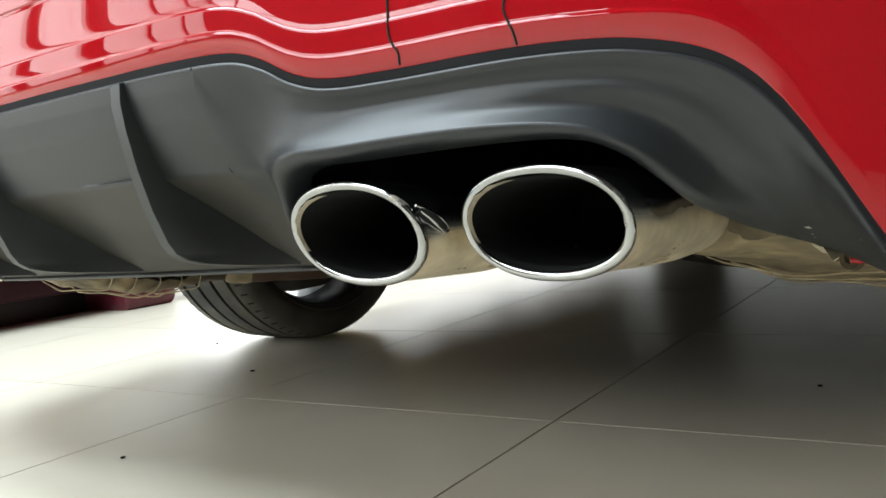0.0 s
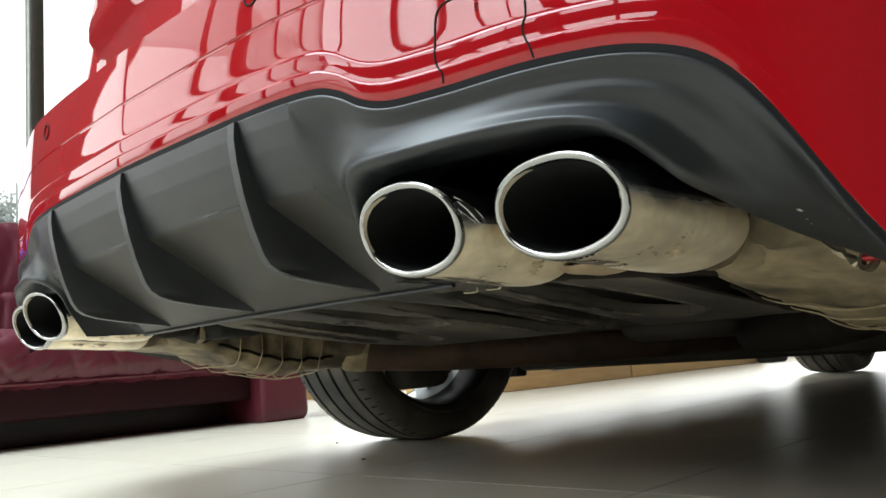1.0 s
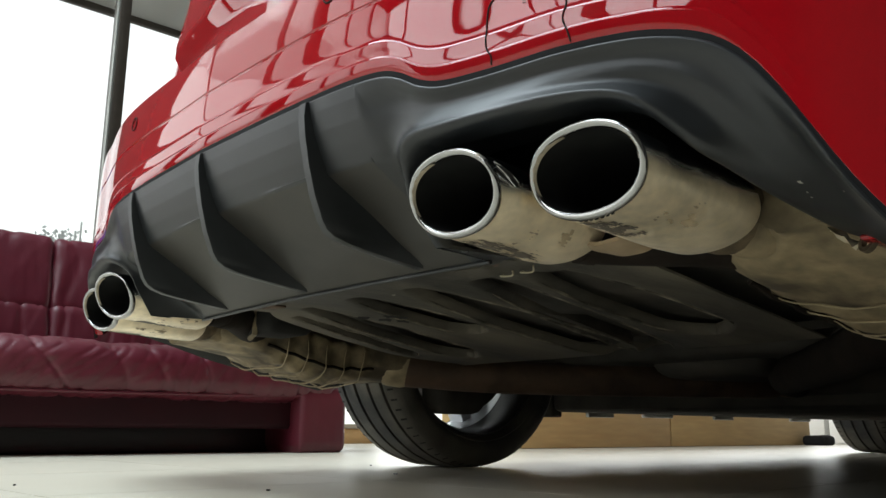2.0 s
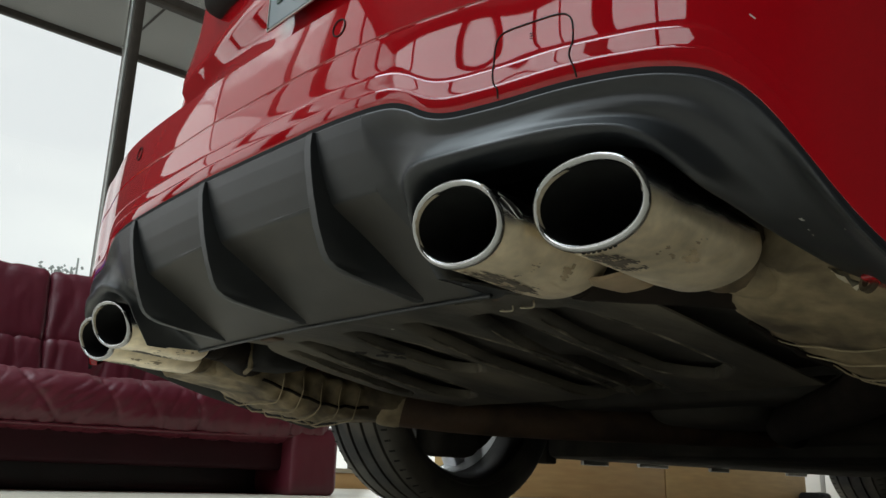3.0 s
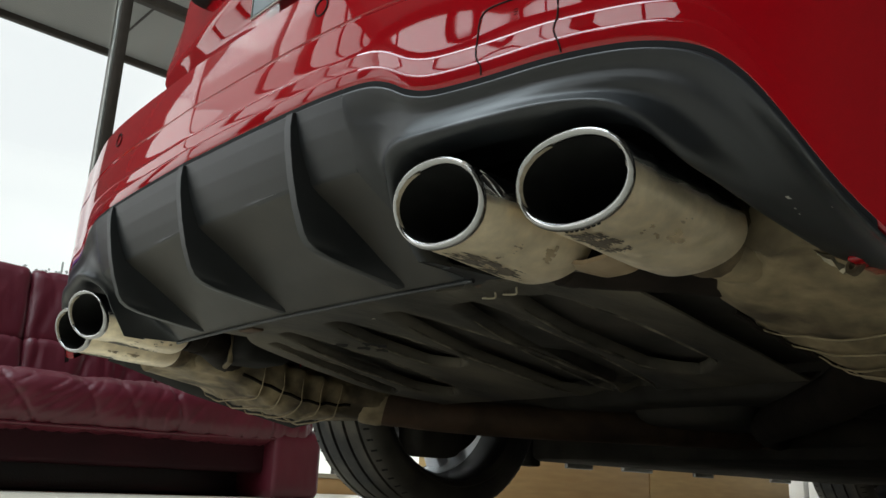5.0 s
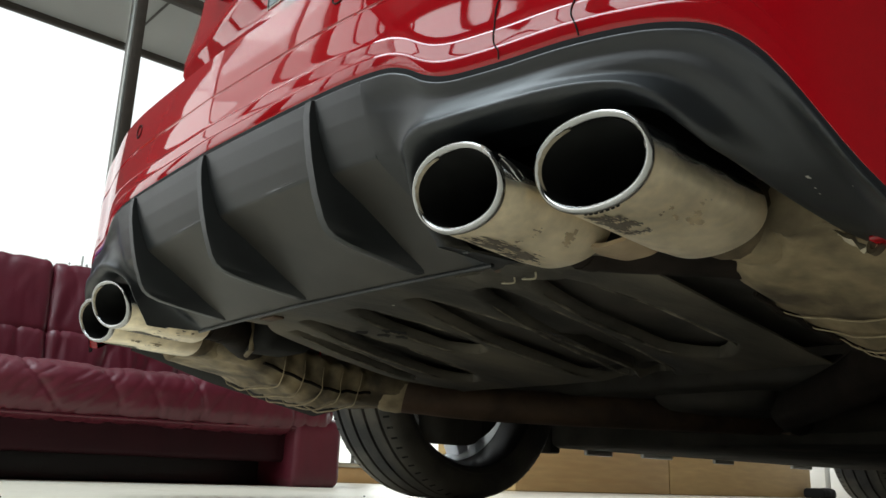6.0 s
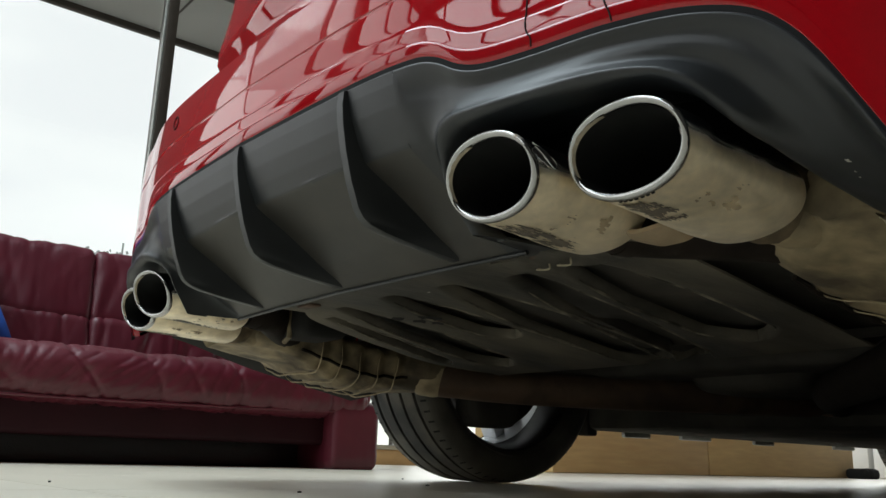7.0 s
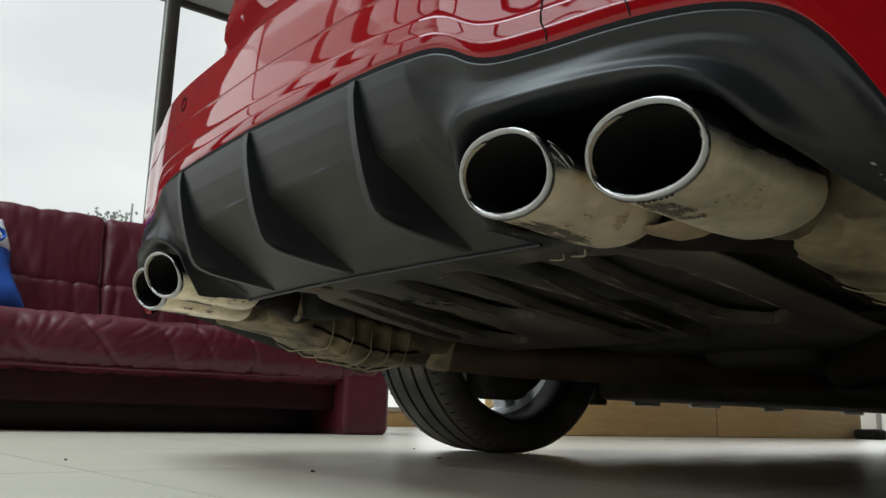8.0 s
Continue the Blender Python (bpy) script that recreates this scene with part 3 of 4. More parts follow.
    stain(down - .50, down + .12, .012, .125 if abs(xc) < .45 else .075, xc * 9 + 1, .22, M_STAIN, "dark burnt-on grime")
    stain(down + .05, down + 1.25, .030, .130, xc * 5 + 3, -.30, M_SMEAR, "brown smear of dried dirt")
    stain(down + .10, down + 1.35, .012, .140, xc * 7 + 8, -.52, M_STAIN, "specks of tar")
    if g > 0 and xc > .5:
        for k in range(7):
            a0 = down - .30 + .085 * k
            p0, p1 = on_tip(.0068, a0, -.0002), on_tip(.0066, a0 + .04, -.0002)
            part("stamped_bar", tube_mesh("stamped_bar", [p0, p1], .0011, M_GAP, seg=6), tip, "small stamped mark")
    return tip


for g in (1, -1):
    exhaust_tip(.4052 if g > 0 else -.410, .0692 if g > 0 else .074, .3004 if g > 0 else .303, .152, g)
    exhaust_tip(.5335 if g > 0 else -.534, .0948 if g > 0 else .097, .298 if g > 0 else .296, .175, g)
# curved plate that joins two tips
v, f = grid(16, 8, lambda i, j: (.438 + .060 * i / 15, .206 + .045 * j / 7, .2615 + .006 * (2 * i / 15 - 1) ** 2 + .0003 * math.sin(i * .9 + j) + .012 * max(0, .3 - j / 7)))
v, f = thick(v, f, lambda p: (p[0], p[1], p[2] + .004))
part("tip_bracket", mesh_of("tip_bracket", v, f, M_BRACKET, sharp=40), car, "rusty beige bracket between the tips")


# mufflers
def muffler(g):
    ys = [.285, .295, .31, .33, .355, .38, .41] + [.43 + .00625 * k for k in range(48)] + [.735, .75, .77, .79, .81]
    rows = []
    for y in ys:
        full = min(smoothstep(.292, .372, y) if g > 0 else smoothstep(.25, .36, y), 1 - smoothstep(.69, .82, y))
        rows.append((y, .130 - .090 * (1 - full) if g > 0 else .050 + .062 * full, .048 - .020 * (1 - full) if g > 0 else .034 + .008 * full))

    def skin(y, a, b, k, lift):
        e = 2 / 2.8
        c, s = math.cos(k), math.sin(k)
        wob = .003 * math.sin(3 * k + 9 * y) + .002 * math.sin(7 * k + 31 * y) + .003 * noise.noise(Vector((4 * math.cos(k) + g, 4 * math.sin(k), y * 14)))
        wob += (.0035 if g > 0 else .0075) * math.cos(math.pi * (y - .455) / .045) ** 2 * smoothstep(.425, .445, y) * (1 - smoothstep(.645, .665, y))
        grow = wob + lift
        return (g * ((.620 + .028 * smoothstep(.34, .56, y) - .03 * smoothstep(.62, .81, y)) if g > 0 else .615 - .085 * smoothstep(.62, .81, y)) + (a + grow) * math.copysign(abs(c) ** e, c), y, .294 - .050 * smoothstep(.32, .60, y) - .008 * smoothstep(.62, .8, y) + (b + grow) * math.copysign(abs(s) ** e, s))
    v, f = grid(len(rows), 48, lambda i, j: skin(*rows[i], 2 * math.pi * j / 48, 0), close_v=True)
    f += [tuple(range(48)), tuple((len(rows) - 1) * 48 + k for k in range(48))]
    m = part("muffler", mesh_of("muffler", v, f, M_MUFFLER, sharp=50), car, "ribbed muffler covered in beige dust")
    for y in (.455, .50, .545, .59, .635):
        a = .050 + (.080 if g > 0 else .062)
        bb = .034 + (.014 if g > 0 else .008)
        ring = [skin(y + .003 * math.sin(k * .4), a, bb, -math.pi * .98 + math.pi * 1.02 * k / 30, .0030 if g > 0 else .0068) for k in range(31)]
        part("rib", tube_mesh("rib", ring, [.0004 + (.0008 if g > 0 else .0013) * math.sin(math.pi * k / 30) ** .5 for k in range(31)], M_RIB, seg=6), m, "pale beige pressed rib")
    seam_line = [skin(.40 + .0068 * k, .050 + (.080 if g > 0 else .062), .034 + (.014 if g > 0 else .008), (math.pi + .42) if g > 0 else -.42, .0045) for k in range(2, 40)]
    part("joint_flange", tube_mesh("joint_flange", seam_line, .0032, M_JOINT_SHADE, seg=6), m, "dark folded joint")
    return m


for g in (1, -1):
    muffler(g)
    for d in (0, 1):
        x0, y0 = (.394, .235) if d == 0 else (.535, .262)
        line = smooth_path([(g * x0, y0, .298), (g * (x0 + .015), y0 + .05, .296), (g * (.50 + .09 * d), y0 + .13, .290), (g * (.56 + .07 * d), y0 + .2, .28)], 6)
        # tip pipes and inner clamps carry their shade in a near-black colour
        part("tip_pipe", tube_mesh("tip_pipe", line, .031, M_JOINT_SHADE), car, "rusty pipe from tip to muffler, blackened as shade")
        part("pipe_clamp", tube_mesh("pipe_clamp", [line[3], line[5]] if d == 0 else [line[2], line[3], line[7], line[9]], .0325 if d == 0 else [.030, .037, .040, .034], M_JOINT_SHADE if d == 0 else M_MUFFLER), car, "dusty pipe clamp")
        if d == 1:
            part("clamp_band", tube_mesh("clamp_band", [line[0], line[1], line[3], line[4], line[5]], [.034, .0385, .0400, .0405, .0385], M_DARK_BROWN), car, "dark brown clamp band")
    if g < 0:
        part("rubber_mount", box_mesh("rubber_mount", -.47, -.36, .335, .43, .262, .345, M_GAP, .018, 3), car, "black rubber exhaust mount")
        sheet = [[(-.47 + .012 * j + .006 * noise.noise(Vector((k * .9, j, 1))), .46 + .022 * k, .300 + .004 * j + .008 * noise.noise(Vector((k * .7, j * .8, 4)))) for j in range(6)] for k in range(16)]
        v, f = grid(16, 6, lambda i, j: sheet[i][j])
        part("heat_shield", mesh_of("heat_shield", v, f, M_SHIELD, sharp=30), car, "crumpled beige heat shield")
        part("hanger_rod", tube_mesh("hanger_rod", [(g * .415, .335, .36), (g * .415, .335, .262), (g * .45, .345, .258)], .005, M_MUFFLER, seg=8), car)
    pipe = smooth_path([(g * .515, .735, .236) if g < 0 else (.575, .690, .246), (g * .485, .765, .224), (g * .42, .85, .214), (g * .30, 1.0, .208), (g * .13, 1.22, .206), (g * .03, 1.46, .208)], 6)
    # right pipe is the same rust-brown, painted near-black for shade
    part("exhaust_pipe", tube_mesh("exhaust_pipe", pipe, [.040, .041, .041, .041, .040, .040, .039, .038] + [.036] * (len(pipe) - 8), M_RUST if g < 0 else M_JOINT_SHADE), car, "rust-brown exhaust pipe" if g < 0 else "rusty exhaust pipe, blackened as shade")
    if g < 0:
        part("pipe_flange", tube_mesh("pipe_flange", [pipe[0] * 1.6 - pipe[3] * .6, pipe[0], pipe[2], pipe[4], pipe[5]], [.050, .050, .047, .0445, .0405], M_RIB), car, "beige cone between muffler and pipe")
    # black lower side trim behind the bumper's corner
    if g > 0:
        continue
    trim = []
    for k in range(21):
        y = .26 + .49 * k / 20
        x = .775 + .065 * smoothstep(.26, .5, y)
        trim.append([(g * x, y, .345), (g * x, y, .284 - .103 * (y - .26) / .53), (g * (x - .09), y, .290 - .10 * (y - .26) / .53)])
    v, f = grid(21, 3, lambda i, j: trim[i][j])
    v, f = thick(v, f, lambda p: (p[0] * .99, p[1], p[2] + .005))
    part("side_trim", mesh_of("side_trim", v, f, M_GAP), car, "black lower side trim")
part("centre_pipe", tube_mesh("centre_pipe", smooth_path([(0, 1.46, .208), (.03, 1.9, .215), (.05, 2.6, .22), (.05, 3.2, .215)], 6), .034, M_RUST), car, "rust-brown exhaust pipe")

# underbody tray with long tapered slots: (x and y where each begins, x and y where it ends, half width, how blunt its beginning is)
SLOTS = ((-.216, .284, -.352, .665, .018, .8), (-.140, .264, -.250, .72, .046, .75), (-.010, .258, -.045, .54, .038, .7), (.108, .264, .042, .82, .054, .65),
         (.222, .282, .110, .83, .042, .45), (.312, .288, .285, .70, .050, .42))
TRAY_LEFT = smooth_of([(.186, -.155), (.228, -.185), (.284, -.255), (.372, -.300), (.473, -.338), (.60, -.378), (.668, -.388), (.75, -.365), (.84, -.30)])
RIDGE_COLS, TRAY_ROWS = 18, 150


def tray_plain(y):
    return .274 - .088 * max(0.0, y - .27) + .02 * smoothstep(.79, .84, y)


def tray_row(y):
    """Vertices of the tray across y: for each strip between slots its points, then the turned-up walls of the slot beside it."""
    cuts = []
    for xa, ya, xb, yb, half, blunt in SLOTS:
        u = min(1.0, max(0.0, (y - ya) / (yb - ya)))
        w = half * min(1.0, (u / .42) ** blunt) * min(1.0, ((1 - u) / .14) ** .6)
        mid = xa + (xb - xa) * u
        cuts.append((mid - max(w, .0006), mid + max(w, .0006), w > .0025))
    ends = [TRAY_LEFT(y)] + [c for cut in cuts for c in cut[:2]] + [.440 - .06 * (y - .2)]
    row = []
    for k in range(len(SLOTS) + 1):
        x0, x1 = ends[2 * k], ends[2 * k + 1]
        for c in range(RIDGE_COLS):
            x = x0 + (x1 - x0) * c / (RIDGE_COLS - 1)
            near = min((x - x0) if k > 0 and cuts[k - 1][2] else 1, (x1 - x) if k < len(SLOTS) and cuts[k][2] else 1)
            row.append((x, y, tray_plain(y) + .010 * max(0.0, 1 - near / .014) ** 2 + .0012 * noise.noise(Vector((x * 14, y * 9, 2.0)))))
        if k < len(SLOTS):
            row += [(cuts[k][0] + .0008, y, tray_plain(y) + .0125), (cuts[k][1] - .0008, y, tray_plain(y) + .0125)]
    return row, [cut[2] for cut in cuts]


rows = [tray_row(.186 + .65 * (j / (TRAY_ROWS - 1)) ** 1.15) for j in range(TRAY_ROWS)]
wide = len(rows[0][0])
v, f = [p for row, _ in rows for p in row], []
for j in range(TRAY_ROWS - 1):
    for k in range(len(SLOTS) + 1):
        o = j * wide + k * (RIDGE_COLS + 2)
        f += [(o + c, o + c + 1, o + wide + c + 1, o + wide + c) for c in range(RIDGE_COLS - 1)]
        if k < len(SLOTS):
            e, h0, h1, n = o + RIDGE_COLS - 1, o + RIDGE_COLS, o + RIDGE_COLS + 1, o + RIDGE_COLS + 2
            if rows[j][1][k] or rows[j + 1][1][k]:
                f += [(e, h0, h0 + wide, e + wide), (h1, n, n + wide, h1 + wide)]
            else:
                f.append((e, n, n + wide, e + wide))
v, f = thick(v, f, lambda p: (p[0], p[1], p[2] + .003))
tray = part("undertray", mesh_of("undertray", v, f, M_TRAY, sharp=50), car, "dusty black underbody tray with long tapered slots")
v, f = grid(24, 30, lambda i, j: (-.36 + .78 * i / 23 + .06 * (1 - j / 29), .26 + .56 * j / 29, tray_plain(.26 + .56 * j / 29) + .026 + .004 * noise.noise(Vector((i * .4, j * .3, 7)))))
part("channel_floor", mesh_of("channel_floor", v, f, M_UNDER), tray, "dark dusty floor of the channels")
# pale tubes on the slots' rolled edges: dust, with the highlights painted in
for k, (xa, ya, xb, yb, half, blunt) in enumerate(SLOTS):
    for side in (0, 1):
        line = []
        for q in range(4, 30):
            y = ya + (yb - ya) * q / 32
            u = (y - ya) / (yb - ya)
            w = half * min(1.0, (u / .42) ** blunt) * min(1.0, ((1 - u) / .14) ** .6)
            line.append((xa + (xb - xa) * u + (w + .0075) * (2 * side - 1), y, tray_plain(y) + .0016 + .0003 * math.sin(q + k)))
        part("dusty_highlight", tube_mesh("dusty_highlight", line, [.0006 + (.0016 + .0006 * math.sin(q * .9 + 2 * k + side)) * math.sin(math.pi * q / 25) ** .5 for q in range(26)], M_LIP, seg=6), tray, "pale dust and painted highlight along the slot's edge")
# small overlapping plate with two wire staples, and a torn clip with rubbed print
v, f = grid(24, 10, lambda i, j: (.255 + .15 * i / 23, .212 + .075 * j / 9 + .008 * math.sin(i * .5), tray_plain(.25) - .0045 + .0015 * math.sin(i * .7 + j)))
v, f = thick(v, f, lambda p: (p[0], p[1], p[2] + .003))
part("lap_plate", mesh_of("lap_plate", v, f, M_TRAY, sharp=50), tray, "grey plate lapped over the tray")
for x0 in (.296, .327):
    part("staple", tube_mesh("staple", smooth_path([(x0 - .014, .262, .2685), (x0 - .006, .250, .2645), (x0 + .004, .258, .2650), (x0 + .013, .249, .2690)], 5), .0011, M_SHIELD, seg=8), tray, "thin pale wire staple")
for k, (x0, y0) in enumerate(((.028, .385), (.036, .40), (-.02, .372), (.0, .40), (.018, .42))):
    blot = [(x0 + (.012 + .006 * math.sin(q * 2 + k)) * math.cos(q * math.pi / 5), y0 + (.010 + .004 * math.cos(q * 3 + k)) * math.sin(q * math.pi / 5), tray_plain(y0) - .0056) for q in range(10)]
    blot = [(p[0] - .075, p[1] - .03, tray_plain(p[1] - .03) - .0056) for p in blot]
    part("scuff", mesh_of("scuff", blot, [tuple(range(10))], M_GAP), tray, "dark scuff in the dust")
part("chip", mesh_of("chip", [(.082 + .0026 * math.cos(q), .262 + .0026 * math.sin(q), .2728 - .0045) for q in range(6)], [tuple(range(6))], M_CHIP), tray, "pale chip in the plastic")
v, f = grid(46, 5, lambda i, j: (lambda p: (p[0], p[1] + (.236 - p[1]) * j / 4, p[2] + .0006 + (.2712 - p[2]) * j / 4))(rim_point(0, i, 39)))
v, f = thick(v, f, lambda p: (p[0], p[1], p[2] + .003))
part("surround_floor", mesh_of("surround_floor", v, f, M_BLACK, sharp=60), diffuser, "black floor of the exhaust surround")
# bent lip along the diffuser's lower edge
lip = [(x, plan_y(abs(x)) + CENTRE(edge(x) - .268) - .002, .2675) for x in [-.33 + .66 * k / 40 for k in range(41)]]
part("lower_lip", tube_mesh("lower_lip", lip, .0026, M_BLACK, seg=8), car)
for x0 in (-.155, .318):
    part("red_tab", box_mesh("red_tab", x0 - .02, x0 + .02, .213, .232, .2705, .2745, M_RUST, .002), car, "rusty red tab over the lip")

# dark structure under the floor
part("rear_subframe", box_mesh("rear_subframe", -.52, .52, 1.0, 1.22, .235, .33, M_UNDER, .025, 3), car, "dark rear subframe beam")
part("differential", box_mesh("differential", -.13, .15, 1.10, 1.42, .205, .36, M_UNDER, .05, 4), car, "dark differential housing")
part("floor_pan", box_mesh("floor_pan", -.74, .74, 1.50, 3.55, .150, .30, M_UNDER, .02, 2), car, "dark floor pan")
# black sheet added over the red inner side, so the cavity reads as dark
LINED = [-S_END * .97 + 2 * S_END * .97 * k / 60 for k in range(61)]
v, f = grid(61, 4, lambda i, j: (lambda p: (p[0] - p[2] * (.034 + .004 * j), p[1] - p[3] * (.034 + .004 * j), edge(p[0]) + .012 + (.568 - edge(p[0]) - .012) * j / 3))(plan(LINED[i])))
part("cavity_sheet", mesh_of("cavity_sheet", v, f, M_GAP), car, "black sheet added behind the bumper to darken its cavity")
# boot floor and rear panel painted black, as shade over the tray
part("trunk_floor", box_mesh("trunk_floor", -.72, .72, .26, 1.55, .40, .46, M_RUBBER_SHADE, .02, 2), car, "boot floor, blackened as cavity shade")
part("rear_bulkhead", box_mesh("rear_bulkhead", -.74, .74, .80, .83, .30, .41, M_RUBBER_SHADE, .01), car, "panel behind the mufflers, blackened as cavity shade")
part("cross_member", tube_mesh("cross_member", smooth_path([(-.6, 1.44, .24), (-.2, 1.47, .215), (.2, 1.47, .215), (.6, 1.44, .24)], 6), .035, M_UNDER), car, "dark cross member")
for g in (1, -1):
    part("lower_arm", tube_mesh("lower_arm", smooth_path([(g * .20, 1.26, .25), (g * .42, 1.20, .222), (g * .66, 1.16, .235)], 6), .026, M_UNDER, squash=.7), car, "dark suspension arm")
    part("trailing_link", tube_mesh("trailing_link", smooth_path([(g * .66, 1.18, .24), (g * .62, 1.5, .225), (g * .58, 1.75, .25)], 6), .022, M_UNDER), car, "dark suspension link")
    part("drive_shaft", tube_mesh("drive_shaft", [(g * .12, 1.2, .30), (g * .66, 1.15, .322)], .018, M_UNDER), car, "dark drive shaft")
    part("spring", tube_mesh("spring", [(g * .52 + .05 * math.cos(k * .5), 1.10 + .05 * math.sin(k * .5), .30 + k * .0021) for k in range(60)], .007, M_UNDER, seg=8), car)
    part("lower_knuckle", box_mesh("lower_knuckle", min(g * .60, g * .70), max(g * .60, g * .70), .95, 1.11, .135, .30, M_UNDER, .035, 4), car, "dark lower hub carrier")
    part("sill", box_mesh("sill", min(g * .70, g * .84), max(g * .70, g * .84), 1.56, 3.36, .155, .30, M_UNDER, .02, 3), car, "black sill underside")
    part("sill_tab", box_mesh("sill_tab", min(g * .735, g * .78), max(g * .735, g * .78), 1.50, 1.545, .135, .21, M_UNDER, .006), car)
    for k, (yy, dz) in enumerate(((1.75, 0), (2.05, .003), (2.5, .001), (3.1, .002))):
        part("jacking_tab", box_mesh("jacking_tab", min(g * .80, g * .815), max(g * .80, g * .815), yy, yy + .13 + .04 * (k % 2), .139 + dz, .158, M_WHITE if k % 2 else M_ALU, .003), car)
part("bracket_tag", box_mesh("bracket_tag", -.11, -.05, 1.30, 1.33, .222, .238, M_ALU, .003), car, "dull metal tag")
part("tow_eye", lathe("tow_eye", [(-.0025, .0055), (-.0025, .0095), (.0025, .0095), (.0025, .0055)], M_DARK_BROWN, 20, closed=True), car, "dark hanger eye", at=pose(.665, .300, .2500, 25, 20, 60))

crumpled = [[(.632 + .022 * k / 5 + .003 * math.sin(3 * j + k), .300 + .012 * j / 3, .268 - .020 * k / 5 + .003 * math.sin(5 * k + 2 * j)) for j in range(4)] for k in range(6)]
v, f = grid(6, 4, lambda i, j: crumpled[i][j])
v, f = thick(v, f, lambda p: (p[0], p[1] + .002, p[2] + .001))
part("foil_scrap", mesh_of("foil_scrap", v, f, M_SHIELD, sharp=25), car, "crumpled beige foil edge")
part("red_flange", box_mesh("red_flange", .666, .76, .278, .335, .2475, .2530, M_RED, .0028, 3), car, "turned-in red bumper flange")


# wheels
def wheel(x, y, g):
    """g: the side of the car, which the rim's face looks to."""
    w, r = .1175, .325
    root = new("wheel")
    root.empty_display_size = .1
    root.parent = car
    root.matrix_basis = pose(x, y, r, 0, 0, 0 if g > 0 else 180)
    root["label"] = "road wheel with black tyre and silver alloy rim"
    prof = [(-.092, .240), (-.104, .2445), (-.114, .249), (-.128, .262), (-.1325, .278), (-.128, .299), (-.120, .311), (-.110, .3175)]
    for c in (-.081, -.029, .025, .077):
        prof += [(c - .0055, .3215 + .0028 * (1 - (abs(c) / .11) ** 2)), (c - .0045, .3145), (c + .0045, .3145), (c + .0055, .3215 + .0028 * (1 - (abs(c) / .11) ** 2))]
    prof += [(.110, .3175), (.120, .311), (.128, .299), (.1325, .278), (.130, .258), (.122, .238), (.112, .228), (.100, .222)]
    tyre = part("tyre", lathe("tyre", prof, M_TYRE, 96), root, "black treaded rubber tyre")
    for side in (-1, 1):
        part("bead_ring", lathe("bead_ring", [(side * .1265, .2535), (side * .1285, .2555), (side * .1275, .258)], M_TYRE, 64), tyre)
    verts, faces = [], []
    for k in range(72):
        a = 2 * math.pi * k / 72
        for side in (-1, 1):
            for da, u, rr in ((-.008, .115, .3150), (.008, .115, .3150), (.0105, .097, .3195), (-.0055, .097, .3195)):
                verts.append((side * u, (rr + .0012) * math.cos(a + da), (rr + .0012) * math.sin(a + da)))
            n = len(verts)
            faces.append((n - 4, n - 3, n - 2, n - 1))
    tagged(part("shoulder_sipe", mesh_of("shoulder_sipe", verts, faces, M_GAP), tyre), kind="stuff")
    rim = part("rim", lathe("rim", [(-.010, .226), (.02, .224), (.06, .222), (.085, .220), (.100, .224), (.112, .230), (.112, .238), (.104, .240), (.085, .233), (.02, .232), (-.010, .232)], M_ALLOY, 80, closed=True), root, "silver alloy rim")
    part("inner_barrel", lathe("inner_barrel", [(-.098, .246), (-.104, .244), (-.105, .239), (-.098, .235), (-.085, .229), (-.06, .226), (-.011, .2265), (-.011, .232), (-.06, .233), (-.09, .242)], M_BARREL, 80, closed=True), rim, "dirty inner barrel, shade painted into its dark colour")
    for k in range(10):
        a = 2 * math.pi * (k // 2) / 5 + (.16 if k % 2 else -.16)
        spoke = box_mesh("spoke", .035, .092, -.020, .020, .05, .224, M_ALLOY, .007)
        part("spoke", spoke, rim, at=pose(0, 0, 0, math.degrees(a), 0, 0))
    part("hub", lathe("hub", [(-.02, .0), (-.02, .055), (.03, .07), (.085, .065), (.094, .03), (.094, 0)], M_ALLOY, 40), rim)
    part("brake_disc", lathe("brake_disc", [(-.012, .06), (-.012, .155), (.012, .155), (.012, .06)], M_DISC, 56, closed=True), root, "steel brake disc", at=pose(-.005, 0, 0))
    part("caliper", box_mesh("caliper", -.05, .035, -.06, .06, .10, .175, M_UNDER, .015, 3), root, "dark brake caliper", at=pose(0, 0, 0, 70 * g, 0, 0))
    part("dust_shield", lathe("dust_shield", [(-.052, 0), (-.055, .12), (-.052, .182), (-.046, .184), (-.044, .12), (-.044, 0)], M_UNDER, 48), root, "dark brake dust shield")
    part("knuckle", lathe("knuckle", [(-.10, 0), (-.10, .045), (-.06, .075), (-.02, .08), (-.02, 0)], M_UNDER, 28), root, "dark hub carrier")
    return root


AXLE_R, AXLE_F, TRACK = 1.140, 3.98, .787
for yy in (AXLE_R, AXLE_F):
    wheel(TRACK, yy, 1)
    wheel(-TRACK, yy, -1)

# body sides with wheel arches, behind the bumper's ends
SIDE_X = smooth_of([(.245, .845), (.30, .872), (.40, .889), (.55, .897), (.66, .897), (.74, .890), (.80, .884), (.90, .862), (.94, .845)])


def arch(y):
    z = .245 if y > 1.4 else .308
    for ax in (AXLE_R, AXLE_F):
        d = abs(y - ax)
        if d < .365:
            z = max(z, .325 + math.sqrt(max(0, .365 ** 2 - d * d)) * .98)
    return z


def plan_in(y):
    """How far the side draws in towards nose and tail."""
    return float(np.interp(y, [.75, 1.1, 3.6, 4.1, 4.4, 4.55], [.004, 0, 0, .03, .15, .42]))


